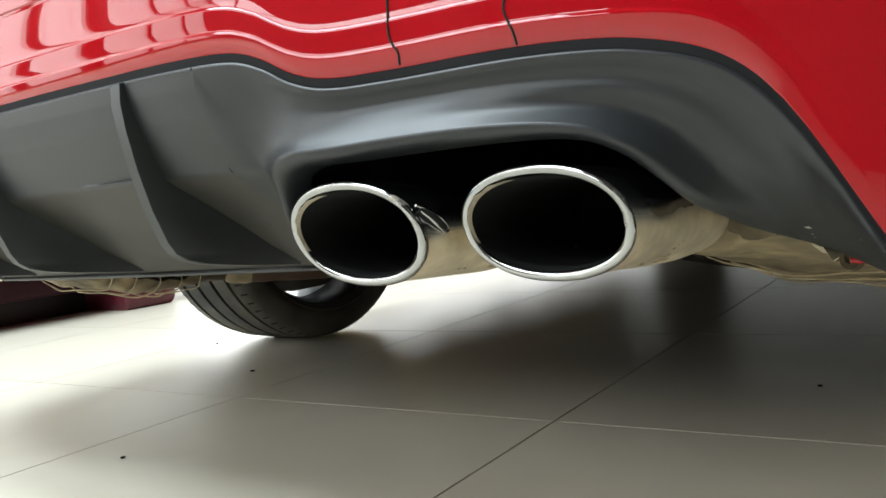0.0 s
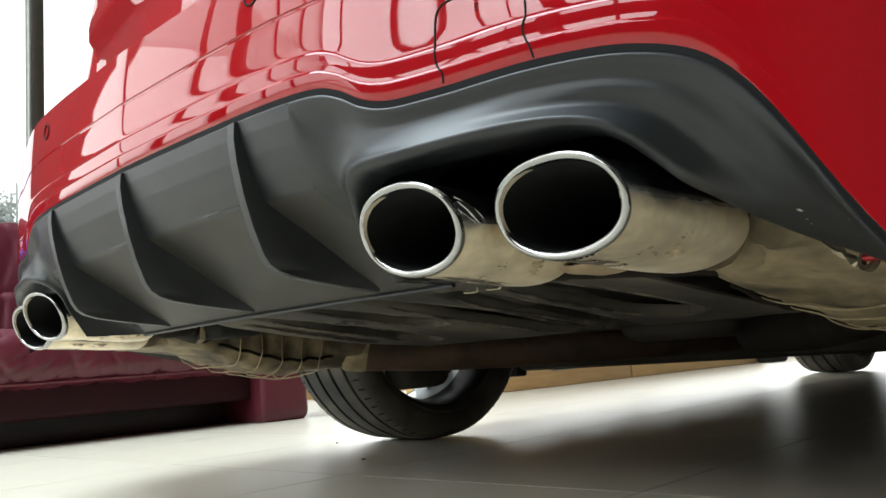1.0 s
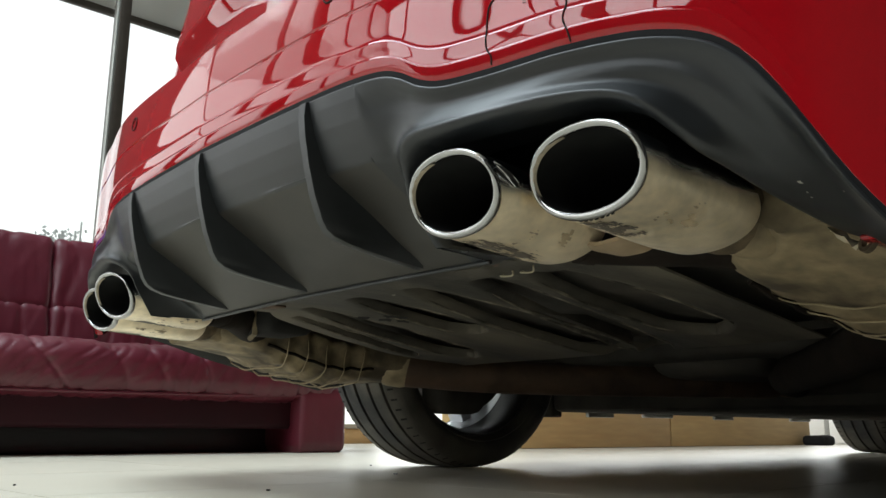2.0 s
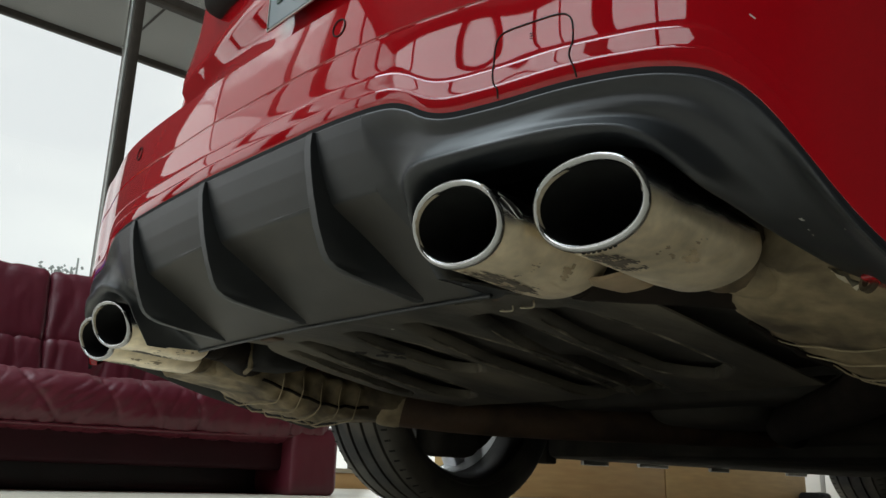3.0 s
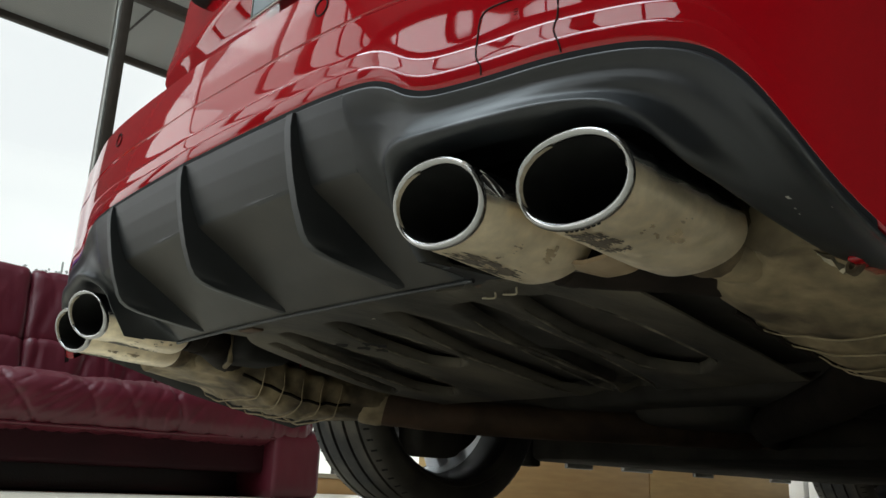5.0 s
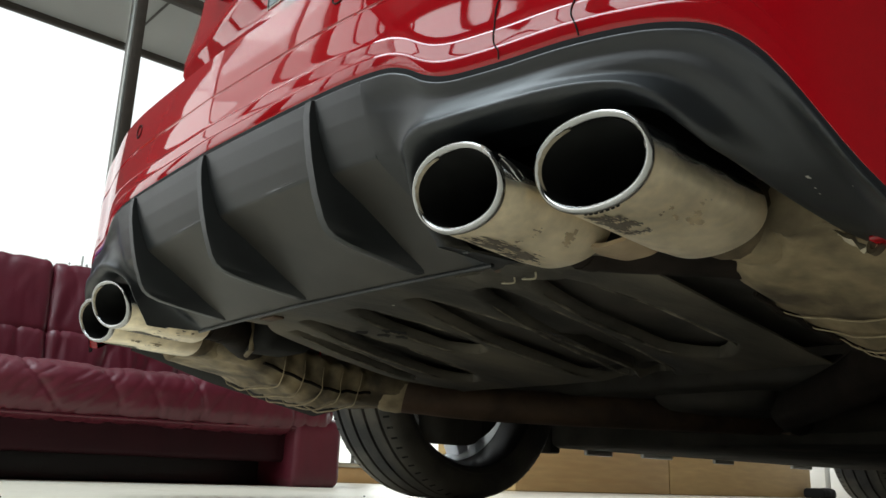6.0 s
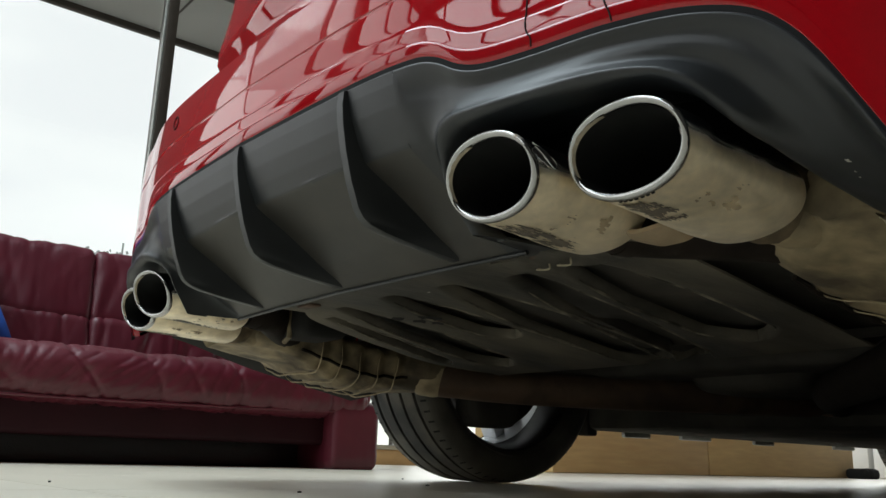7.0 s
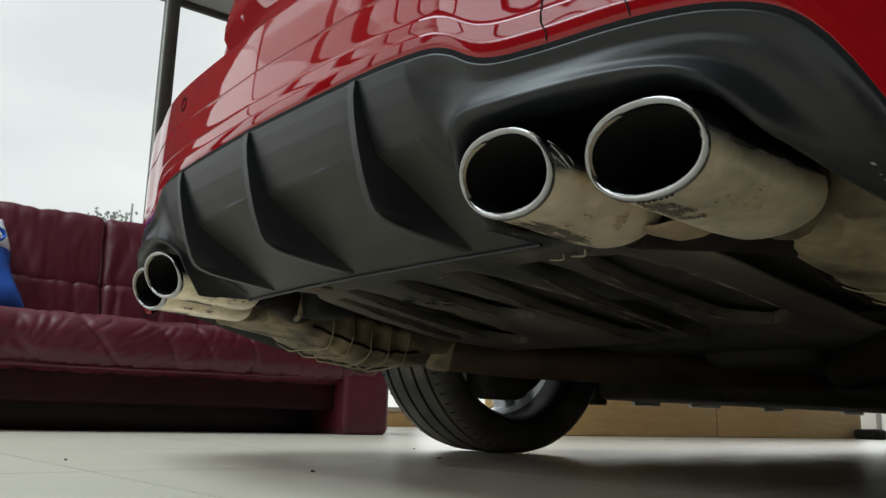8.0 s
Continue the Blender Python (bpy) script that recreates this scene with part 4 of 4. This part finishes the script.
for g in (1, -1):
    ys = [.742 + (4.5 - .742) * i / 260 for i in range(261)]

    def side_at(i, j):
        y = ys[i]
        lo = arch(y)
        z = lo + (.94 - lo) * j / 30
        flare = .018 * max(math.exp(-((y - AXLE_R) / .42) ** 2), math.exp(-((y - AXLE_F) / .42) ** 2)) * math.exp(-((z - .62) / .16) ** 2)
        return (g * (SIDE_X(z) - plan_in(y) + flare - (.012 if j == 0 else 0)), y, z)
    v, f = grid(len(ys), 31, side_at)
    part("body_side", mesh_of("body_side", v, f, M_RED), car, "glossy red painted body side")
    # quarter above the bumper's end
    def quarter_at(i, j):
        s = .55 + (S_END - .55) * i / 50
        x, y, nx, ny = plan(s)
        w = 1 - smoothstep(.55, .95, s)
        z = .582 + (.94 - .582) * j / 16
        o = -.163 * w - .038 * (1 - w) * (1 - smoothstep(.58, .66, z)) - .012 - .09 * (1 - smoothstep(.86, 1.2, s)) * smoothstep(.60, .94, z) * .6
        o = o * (1 - smoothstep(1.0, S_END, s)) + (SIDE_X(z) - .893 - .004) * smoothstep(1.0, S_END, s)
        return (g * (x + nx * o), y + ny * o, z)
    v, f = grid(51, 17, quarter_at)
    part("rear_quarter", mesh_of("rear_quarter", v, f, M_RED), car, "glossy red rear quarter panel")
    for ax in (AXLE_R, AXLE_F):
        def liner_at(i, j):
            a = math.pi * (i / 24) * 1.1 - .05 * math.pi
            return (g * (.875 - .33 * j / 4), ax + .362 * math.cos(a), .325 + .362 * math.sin(a))
        v, f = grid(25, 5, liner_at)
        part("wheel_arch_liner", mesh_of("wheel_arch_liner", v, f, M_UNDER), car, "black wheel arch liner")
    # lamp cluster with clear tip
    lens = [(g * .44, .225, .88), (g * .62, .242, .87), (g * .78, .325, .86), (g * .868, .48, .85), (g * .866, .54, .96), (g * .80, .38, .99), (g * .62, .28, 1.0), (g * .44, .25, 1.0)]
    v = lens + [(p[0] * .97, p[1] + .06, p[2]) for p in lens]
    f = [(0, 1, 6, 7), (1, 2, 5, 6), (2, 3, 4, 5)] + [(k, (k + 1) % 8, 8 + (k + 1) % 8, 8 + k) for k in range(8)]
    part("tail_lamp", mesh_of("tail_lamp", v, f, M_LENS, sharp=50), car, "red tail lamp")

# boot lid with plate recess
def lid_at(i, j):
    z = .584 + (1.03 - .584) * j / 24
    x = (.62 - .09 * smoothstep(.79, .93, z)) * (i / 30 - 1)
    y = plan_y(abs(x)) * .6 + .165 + .04 * (z - .584) / .45
    if z > .80:
        y -= .025 * smoothstep(.80, .835, z)
    return (x, y, z)


v, f = grid(61, 25, lid_at)
part("boot_lid", mesh_of("boot_lid", v, f, M_RED), car, "glossy red boot lid")
for g in (1, -1):
    part("lamp_recess", box_mesh("lamp_recess", min(g * .22, g * .42), max(g * .22, g * .42), .16, .25, .895, .97, M_GAP, .03, 4), car, "black recess under the tail lamp")
plate = part("number_plate", box_mesh("number_plate", -.165, .165, .172, .178, .770, .935, M_PLATE, .003), car, "number plate greyed as shade, with dark bars")
part("plate_frame", tube_mesh("plate_frame", [(-.168, .174, .767), (.168, .174, .767), (.168, .174, .938), (-.168, .174, .938), (-.168, .174, .767)], .002, M_ALU, seg=8), plate, "thin metal plate frame")
for x0, x1, z0, z1 in ((-.09, .09, .868, .891), (-.14, -.125, .778, .803), (-.09, -.062, .763, .843), (-.048, -.02, .763, .843), (.028, .056, .763, .843), (.072, .10, .763, .843)):
    part("plate_bar", box_mesh("plate_bar", x0, x1, .1695, .173, z0 + .025, z1 + .025, M_BAR, .001), plate)
deck = [(-.56, .26, 1.0), (.56, .26, 1.0), (.76, .55, 1.03), (.72, 1.05, 1.06), (-.72, 1.05, 1.06), (-.76, .55, 1.03)]
part("boot_deck", mesh_of("boot_deck", deck + [(p[0], p[1], p[2] - .1) for p in deck],
                          [tuple(range(6)), tuple(reversed(range(6, 12)))] + [(k, (k + 1) % 6, 6 + (k + 1) % 6, 6 + k) for k in range(6)], M_RED), car, "red boot deck")


# cabin and nose
def cabin_at(i, j):
    k = 2 * math.pi * i / 64
    c, s = math.cos(k), math.sin(k)
    t = j / 8
    e = .42
    hx = (.80 - .20 * t ** 1.3) * math.copysign(abs(c) ** e, c)
    y0, y1 = .62 + .75 * t, 3.75 - 1.35 * t
    return (hx, (y0 + y1) / 2 + (y1 - y0) / 2 * math.copysign(abs(s) ** e, s), .93 + .50 * t - .03 * t * abs(s))


v, f = grid(64, 9, cabin_at, close_u=True)
part("cabin_glass", mesh_of("cabin_glass", v, f, M_CARGLASS), car, "dark tinted cabin glass")
roof = []
for i in range(64):
    roof.append(cabin_at(i, 8))
part("roof", mesh_of("roof", roof + [(p[0] * .9, p[1], p[2] + .025) for p in roof], [(k, (k + 1) % 64, 64 + (k + 1) % 64, 64 + k) for k in range(64)] + [tuple(range(64, 128))], M_RED), car, "red roof")
v, f = grid(21, 12, lambda i, j: ((lambda u, w: (u * (.86 - .10 * w), 3.3 + 1.22 * w - .28 * w * u * u, .98 - .10 * w - .06 * u * u - .06 * w ** 4))(-1 + i / 10, j / 11)))
part("bonnet", mesh_of("bonnet", v, f, M_RED), car, "red bonnet")
v, f = grid(41, 10, lambda i, j: ((lambda u, w: (u * .78, 4.56 - .30 * u ** 4 - .03 * (w - .4) ** 2, .22 + .60 * w))(-1 + i / 20, j / 9)))
part("front_bumper", mesh_of("front_bumper", v, f, M_RED), car, "red front bumper")

# unseen panel, added to stop light passing under the nose
part("front_blocker", box_mesh("front_blocker", -.70, .70, 3.56, 4.42, .165, .24, M_UNDER, .02, 2), car, "unseen dark panel under the nose, added to block light")

# ---- the room ----
WX, WY0, WY1, EX, CEIL = -3.9, -6.3, 9.2, 4.6, 4.9


def structure(ob, label, category):
    return tagged(ob, label, category, kind="structure")


structure(part("ground", box_mesh("ground", -260, 260, -260, 260, -.30, -.05, M_GROUND, 0)), "grey asphalt ground outside the showroom", "ground")
sub = structure(part("floor", box_mesh("floor", WX - .1, EX + .1, WY0 - .1, WY1 + .1, -.045, -.0016, M_GROUT, 0)), "polished beige tiled showroom floor with thin joints", "floor")
structure(part("ceiling", box_mesh("ceiling", WX - .15, EX + .15, WY0 - .15, WY1 + .15, CEIL, CEIL + .15, M_CEIL, 0)), "plain grey flat ceiling", "ceiling")
ceiling = bpy.data.objects["ceiling"]
# bars along the added overhead panels; the ceiling has no opening
for yy in (-1.05, -2.85):
    for dy in (-.78, .78):
        part("panel_bar", box_mesh("panel_bar", -3.15, .75, yy + dy - .025, yy + dy + .025, CEIL - .06, CEIL - .002, M_ALU, .004), ceiling, "metal bar beside an added overhead light panel")
structure(part("wall_east", box_mesh("wall_east", EX, EX + .15, WY0, WY1, 0, CEIL, M_WALL, 0)), "plain dark taupe wall", "wall")


def window_wall(name, length, height, sill, spacing, first, transom=None, solid=None, pillars=()):
    """A glazed wall along +x from the origin, seen from -y: plinth, posts, rails and panes."""
    root = new(name)
    root.empty_display_size = .2
    part("plinth", box_mesh("plinth", 0, length, -.05, .05, 0, sill, M_TAN, .004), root, "low tan plinth")
    part("window_sill", box_mesh("window_sill", 0, length, -.06, .06, sill, sill + .03, M_ALU, .004), root)
    part("head_rail", box_mesh("head_rail", 0, length, -.05, .05, height - .07, height, M_BRONZE, .004), root, "dark bronze head rail")
    part("head_track", box_mesh("head_track", 0, length, -.062, -.052, height - .045, height - .02, M_ALU, .003), root)
    part("lintel", box_mesh("lintel", 0, length, -.06, .06, height + .002, CEIL - .002, M_CEIL, 0), root)
    posts = list(first) if isinstance(first, (list, tuple)) else [first + spacing * k for k in range(12) if first + spacing * k < length]
    for x in posts:
        part("window_post", box_mesh("window_post", x - .033, x + .033, -.055, .055, sill + .03, height - .07, M_BRONZE, .003), root, "dark bronze window post")
        part("post_trim", box_mesh("post_trim", x - .046, x - .034, -.05, -.02, sill + .03, height - .07, M_ALU, .002), root)
    for x, half in pillars:
        part("pillar", box_mesh("pillar", x - half, x + half, -.075, .075, sill + .03, height - .07, M_BRONZE, .003), root, "broad dark bronze pillar")
    if transom:
        part("transom", box_mesh("transom", length - transom[1], length, -.045, .045, transom[0] - .03, transom[0] + .03, M_BRONZE, .003), root)
    if solid:
        # unseen wall, added to hold back light from low down
        part("unseen_wall", box_mesh("unseen_wall", 0, length, -.058, .058, sill + .031, solid, M_WALL, 0), root, "unseen dark taupe wall added under the windows")
    for a, b in zip([0] + posts, posts + [length]):
        p = part("pane", box_mesh("pane", a + .034, b - .034, -.004, .004, (solid or sill + .03), height - .07, M_PANE, 0), root)
        p.visible_shadow = False
    return root


left_wall = structure(window_wall("window_1", WY1 - WY0, 4.75, .10, 1.9, [.9, 2.05, 3.85, 4.55, 7.53, 9.43, 11.33, 13.23], (3.0, 9.6), pillars=[(3.13, .15)]), "tall glazed showroom front with dark bronze posts", "window")
# unseen piece, added for a dark reflection in the bumper's left
part("unseen_wall", box_mesh("unseen_wall", 5.12, 6.5, -.07, .07, 0, CEIL - .004, M_WALL, 0), left_wall, "unseen dark taupe wall added between the windows")
left_wall.matrix_basis = pose(WX, WY0, 0, 0, 0, 90)
south_wall = structure(window_wall("window_2", EX - WX, 4.75, .10, 1.42, [.9, 1.9, 2.75, 3.6, 5.5, 6.4, 7.6], None, 2.4, pillars=[(4.6, .15)]), "glazed showroom wall with dark bronze posts", "window")
# unseen piece, added to keep light off the car's right corner
part("unseen_wall", box_mesh("unseen_wall", 0, 2.75, -.07, .07, 0, CEIL - .004, M_WALL, 0), south_wall, "unseen dark taupe wall added beside the windows")
south_wall.matrix_basis = pose(EX, WY0, 0, 0, 0, 180)
north_wall = structure(window_wall("window_3", EX - WX, 3.02, .10, 2.1, 1.2), "glazed far wall with dark bronze posts", "window")
# unseen piece, added to block light from under the car's front
part("unseen_wall", box_mesh("unseen_wall", 3.75, EX - WX, -.07, .07, 0, CEIL - .004, M_WALL, 0), north_wall, "unseen dark taupe wall added beside the windows")
north_wall.matrix_basis = pose(WX, WY1, 0)
soffit = structure(part("soffit", box_mesh("soffit", -5.25, WX - .07, WY0 - 2, WY1 + 2, 3.27, 3.42, M_SOFFIT, .004)), "grey panelled canopy soffit outside the window", "soffit")
part("fascia", box_mesh("fascia", -5.30, -5.255, WY0 - 2, WY1 + 2, 3.225, 3.44, M_BRONZE, .003), soffit, "dark canopy edge")
for k in range(9):
    part("soffit_joint", box_mesh("soffit_joint", -5.2, WX - .08, -5.6 + 1.8 * k, -5.585 + 1.8 * k, 3.262, 3.269, M_BRONZE, 0), soffit)


# ---- sofa ----
def cushion_mesh(name, size, mat, puff=.35, pinch=(), wrinkle=.006, seed=0.0, crease=0.0, nu=44, nv=26, nw=14):
    """A padded block: rounded, with shallow pleats at the pinch places along y and soft wrinkles."""
    sx, sy, sz = size
    bm = bmesh.new()
    bmesh.ops.create_cube(bm, size=2)
    bmesh.ops.subdivide_edges(bm, edges=[e for e in bm.edges if abs(e.verts[0].co.y - e.verts[1].co.y) > 1], cuts=nu, use_grid_fill=True)
    bmesh.ops.subdivide_edges(bm, edges=[e for e in bm.edges if abs(e.verts[0].co.x - e.verts[1].co.x) > 1], cuts=nv, use_grid_fill=True)
    bmesh.ops.subdivide_edges(bm, edges=[e for e in bm.edges if abs(e.verts[0].co.z - e.verts[1].co.z) > 1], cuts=nw, use_grid_fill=True)
    for v in bm.verts:
        p = v.co.copy()
        r = []
        for k, s in enumerate(size):
            rad = min(puff * min(size) * .5, s * .5)
            r.append(rad)
        q = Vector((p.x * sx / 2, p.y * sy / 2, p.z * sz / 2))
        core = Vector((max(-sx / 2 + r[0], min(sx / 2 - r[0], q.x)), max(-sy / 2 + r[1], min(sy / 2 - r[1], q.y)), max(-sz / 2 + r[2], min(sz / 2 - r[2], q.z))))
        d = q - core
        if d.length > 1e-6:
            m = max(abs(d.x) / r[0], abs(d.y) / r[1], abs(d.z) / r[2])
            q = core + d.normalized() * m * r[0]
            n = d.normalized()
        else:
            n = Vector((0, 0, 0))
        bulge = .03 * min(sx, sz) * (1 - p.y ** 6)
        q += n * bulge
        for c in pinch:
            q -= n * .012 * math.exp(-((q.y - c) / .007) ** 2)
            q -= n * .005 * math.exp(-((q.y - c) / .05) ** 2)
        w = noise.noise(Vector((q.x * 4, q.y * 13 + seed, q.z * 5 + seed))) + .6 * noise.noise(Vector((q.x * 9, q.y * 32 + seed, q.z * 8)))
        if crease:
            bend = .10 * noise.noise(Vector((q.x * 3, q.y * 2 + seed, q.z * 4))) + .22 * q.z
            a = 1 - abs(noise.noise(Vector((q.x * 1.5, (q.y + bend) * 6 + seed, q.z * 1.5 + seed))))
            c = 1 - abs(noise.noise(Vector((q.x * 3 + 5, (q.y - bend * 1.6) * 15 + seed, q.z * 2.5))))
            q -= n * crease * (a ** 14 + .6 * c ** 14) * (.4 + noise.noise(Vector((seed, q.y * 2.2, 3.0))) + .5)
        v.co = q + n * w * wrinkle
    me = bpy.data.meshes.new(name)
    bm.to_mesh(me)
    bm.free()
    me.materials.append(mat)
    me.polygons.foreach_set("use_smooth", [True] * len(me.polygons))
    return me


sofa = thing("sofa", "burgundy leather sofa with wrinkled padded cushions against the window", "sofa")
SY0, SY1 = -.62, 1.70
part("base", box_mesh("base", -2.95, -2.32, SY0 + .10, SY1 - .10, .0, .12, M_LEATHER_SHADE, .01, 3), sofa, "burgundy leather base, shade painted into its colour")
part("apron", box_mesh("apron", -2.70, -2.125, SY0 + .12, SY1 - .20, .095, .255, M_APRON_SHADE, .02, 4), sofa, "burgundy leather apron under the seat, darkened as shade")
for y0 in (SY0, SY1 - .245):
    part("end_block", cushion_mesh("end_block", (.86, .25, .27), M_LEATHER, .30, (), .002, y0), sofa, at=pose(-2.495, y0 + .125, .134))
part("seat_cushion", cushion_mesh("seat_cushion", (.70, SY1 - SY0 - .05, .195), M_LEATHER, .80, (), .003, 3.1, .011, 300, 18, 26), sofa, "wrinkled burgundy seat cushion", at=pose(-2.40, (SY0 + SY1) / 2, .300))
part("seat_piping", tube_mesh("seat_piping", smooth_path([(-2.075, SY0 + .1, .222), (-2.068, .2, .216), (-2.07, 1.0, .22), (-2.07, 1.50, .234), (-2.08, 1.60, .25), (-2.075, 1.61, .29)], 10), .006, M_LEATHER, seg=8), sofa)
for k, y0 in enumerate((SY0 + .05, .062, .637, 1.205)):
    wdt = (.635, .577, .57, .45)[k]
    part("back_cushion", cushion_mesh("back_cushion", (.24, wdt + .012, .325), M_LEATHER, .30, (), .004, 7.7 * k, .006, 60), sofa, "burgundy back cushion", at=pose(-2.80, y0 + wdt / 2, .70, 0, -8, 0))
    part("lumbar_cushion", cushion_mesh("lumbar_cushion", (.22, wdt + .012, .21), M_LEATHER, .32, (), .005, 2.7 * k, .009, 60), sofa, "pleated burgundy lower back cushion", at=pose(-2.755, y0 + wdt / 2, .475, 0, -6, 0))
part("back_board", box_mesh("back_board", -3.0, -2.87, SY0 + .02, SY1 - .02, .05, .80, M_LEATHER_SHADE, .03, 3), sofa, "burgundy leather back panel")

def pillow_half(name, v0, v1, mat):
    """A band of a stuffed square pillow, between v0 and v1 of its height."""
    def at(i, j):
        u = 2 * math.pi * i / 48
        w = v0 + (v1 - v0) * j / 14
        side = math.copysign(abs(math.cos(u)) ** .8, math.cos(u))
        edge_in = 1 - .10 * (1 - abs(w)) + .03 * math.sin(5 * w)
        fat = .085 * max(0.0, 1 - abs(w) ** 3) ** .55 * max(.0, 1 - abs(side) ** 4) ** .5
        front = math.copysign(fat, math.sin(u)) * (1 + .22 * noise.noise(Vector((side * 2.4, w * 2.4, 5))))
        return (front + .003, .21 * side * edge_in, .20 * w + .012 * side * side * w)
    v, f = grid(48, 15, at, close_u=True)
    return mesh_of(name, v, f, mat, sharp=70)


pillow = thing("throw_pillow", "blue and white cloth pillow leaning on the sofa", "pillow", at=pose(-2.60, .085, .575, 10, -22, 4))
part("cover", pillow_half("cover", -1, .22, M_BLUE), pillow, "blue cloth cover")
part("printed_panel", pillow_half("printed_panel", .222, 1, M_CLOTH), pillow, "pale printed panel with blue mark")
part("printed_mark", tube_mesh("printed_mark", smooth_path([(.088, .10, .125), (.090, .145, .118), (.086, .165, .092), (.091, .145, .066), (.093, .10, .062)], 6), .010, M_BLUE, seg=8, squash=.5), pillow, "blue printed mark")


# ---- boxes by the window ----
def carton(y0, y1, h, x0=-2.2, depth=.62):
    c = thing("cardboard_box", "long brown cardboard box lying on the tiled floor", "box", "boxes by the window")
    part("carton_body", box_mesh("carton_body", x0 - depth, x0, y0, y1, .002, h, M_CARD, .006), c)
    part("packing_tape", box_mesh("packing_tape", x0 - depth * .5 - .03, x0 - depth * .5 + .03, y0 - .001, y1 + .001, h - .002, h + .002, M_TAPE, 0), c, "brown packing tape")
    return c


carton(2.9, 4.295, .50)
carton(4.31, 6.2, .47)
rag = part("dark_bag", cushion_mesh("dark_bag", (.16, .22, .07), M_GAP, .8, (), .012, 4.0, 0, 16, 12, 8), at=pose(-2.10, 6.12, .035))
tagged(rag, "small dark bag on the floor beside the boxes", "bag")
for k in range(3):
    b = thing("white_carton", "plain white carton standing on the floor", "box", "white cartons")
    part("carton_body", box_mesh("carton_body", -2.75 + .34 * k, -2.45 + .34 * k, 7.0, 7.3, .002, .34, M_WHITE, .008), b)

# ---- distance ----
far = tagged(new("hedge"), "hazy grey shrubs and poles far beyond the window", "shrub", kind="stuff")
lv, lf = [], []
rnd = random.Random(4)
for k in range(500):
    c = Vector((-41 + rnd.gauss(0, .6), 11.9 + rnd.gauss(0, .55), min(9.3, 8.4 + rnd.gauss(0, .45))))
    a = rnd.random() * 6.28
    u, w = Vector((math.cos(a), math.sin(a), .3)) * .12, Vector((-math.sin(a) * .3, math.cos(a) * .3, 1)) * .09
    n = len(lv)
    lv += [c - u, c - w, c + u, c + w]
    lf.append((n, n + 1, n + 2, n + 3))
part("leaves", mesh_of("leaves", lv, lf, M_FAR, smooth=False), far)
for yy, zz in ((11.9, 9.3), (12.75, 10.0), (12.5, 9.5), (11.3, 8.8)):
    part("trunk", tube_mesh("trunk", [(-41, yy, -.1), (-41, yy, zz)], .05, M_FAR, seg=8), far)

# ---- small floor specks ----
for k, (sx, sy, r) in enumerate(((-.558, .776, .0045), (-.28, .30, .003), (-.95, 1.0, .003), (-.63, .02, .003), (.5, .9, .003))):
    sp = part("grit", mesh_of("grit", [(r * math.cos(a) * (1 + .3 * math.sin(2 * a)), .8 * r * math.sin(a), h) for h in (0, .0025) for a in [q * math.pi / 4 for q in range(8)]],
                              [tuple(range(8, 16))] + [(q, (q + 1) % 8, 8 + (q + 1) % 8, 8 + q) for q in range(8)], M_GAP), at=pose(sx, sy, 0, 0, 0, 40 * k))
    tagged(sp, "tiny dark speck of grit on the floor", "grit", "specks of grit")

# ---- floor tiles ----
TILE, TURN = .62, radians(2.9)
ax, ay = Vector((math.cos(TURN), math.sin(TURN), 0)), Vector((-math.sin(TURN), math.cos(TURN), 0))
tile_mesh = box_mesh("tile", -TILE / 2 + .0014, TILE / 2 - .0014, -TILE / 2 + .0014, TILE / 2 - .0014, -.012, 0, M_TILE, 0)
for i in range(-6, 8):
    for j in range(-12, 15):
        c = Vector((-.402, .605, 0)) + ax * (i + .5) * TILE + ay * (j + .5) * TILE
        if WX - .2 < c.x < EX + .2 and WY0 - .2 < c.y < WY1 + .2:
            part("tile", tile_mesh, sub, at=pose(c.x, c.y, 0, 0, 0, 2.9))
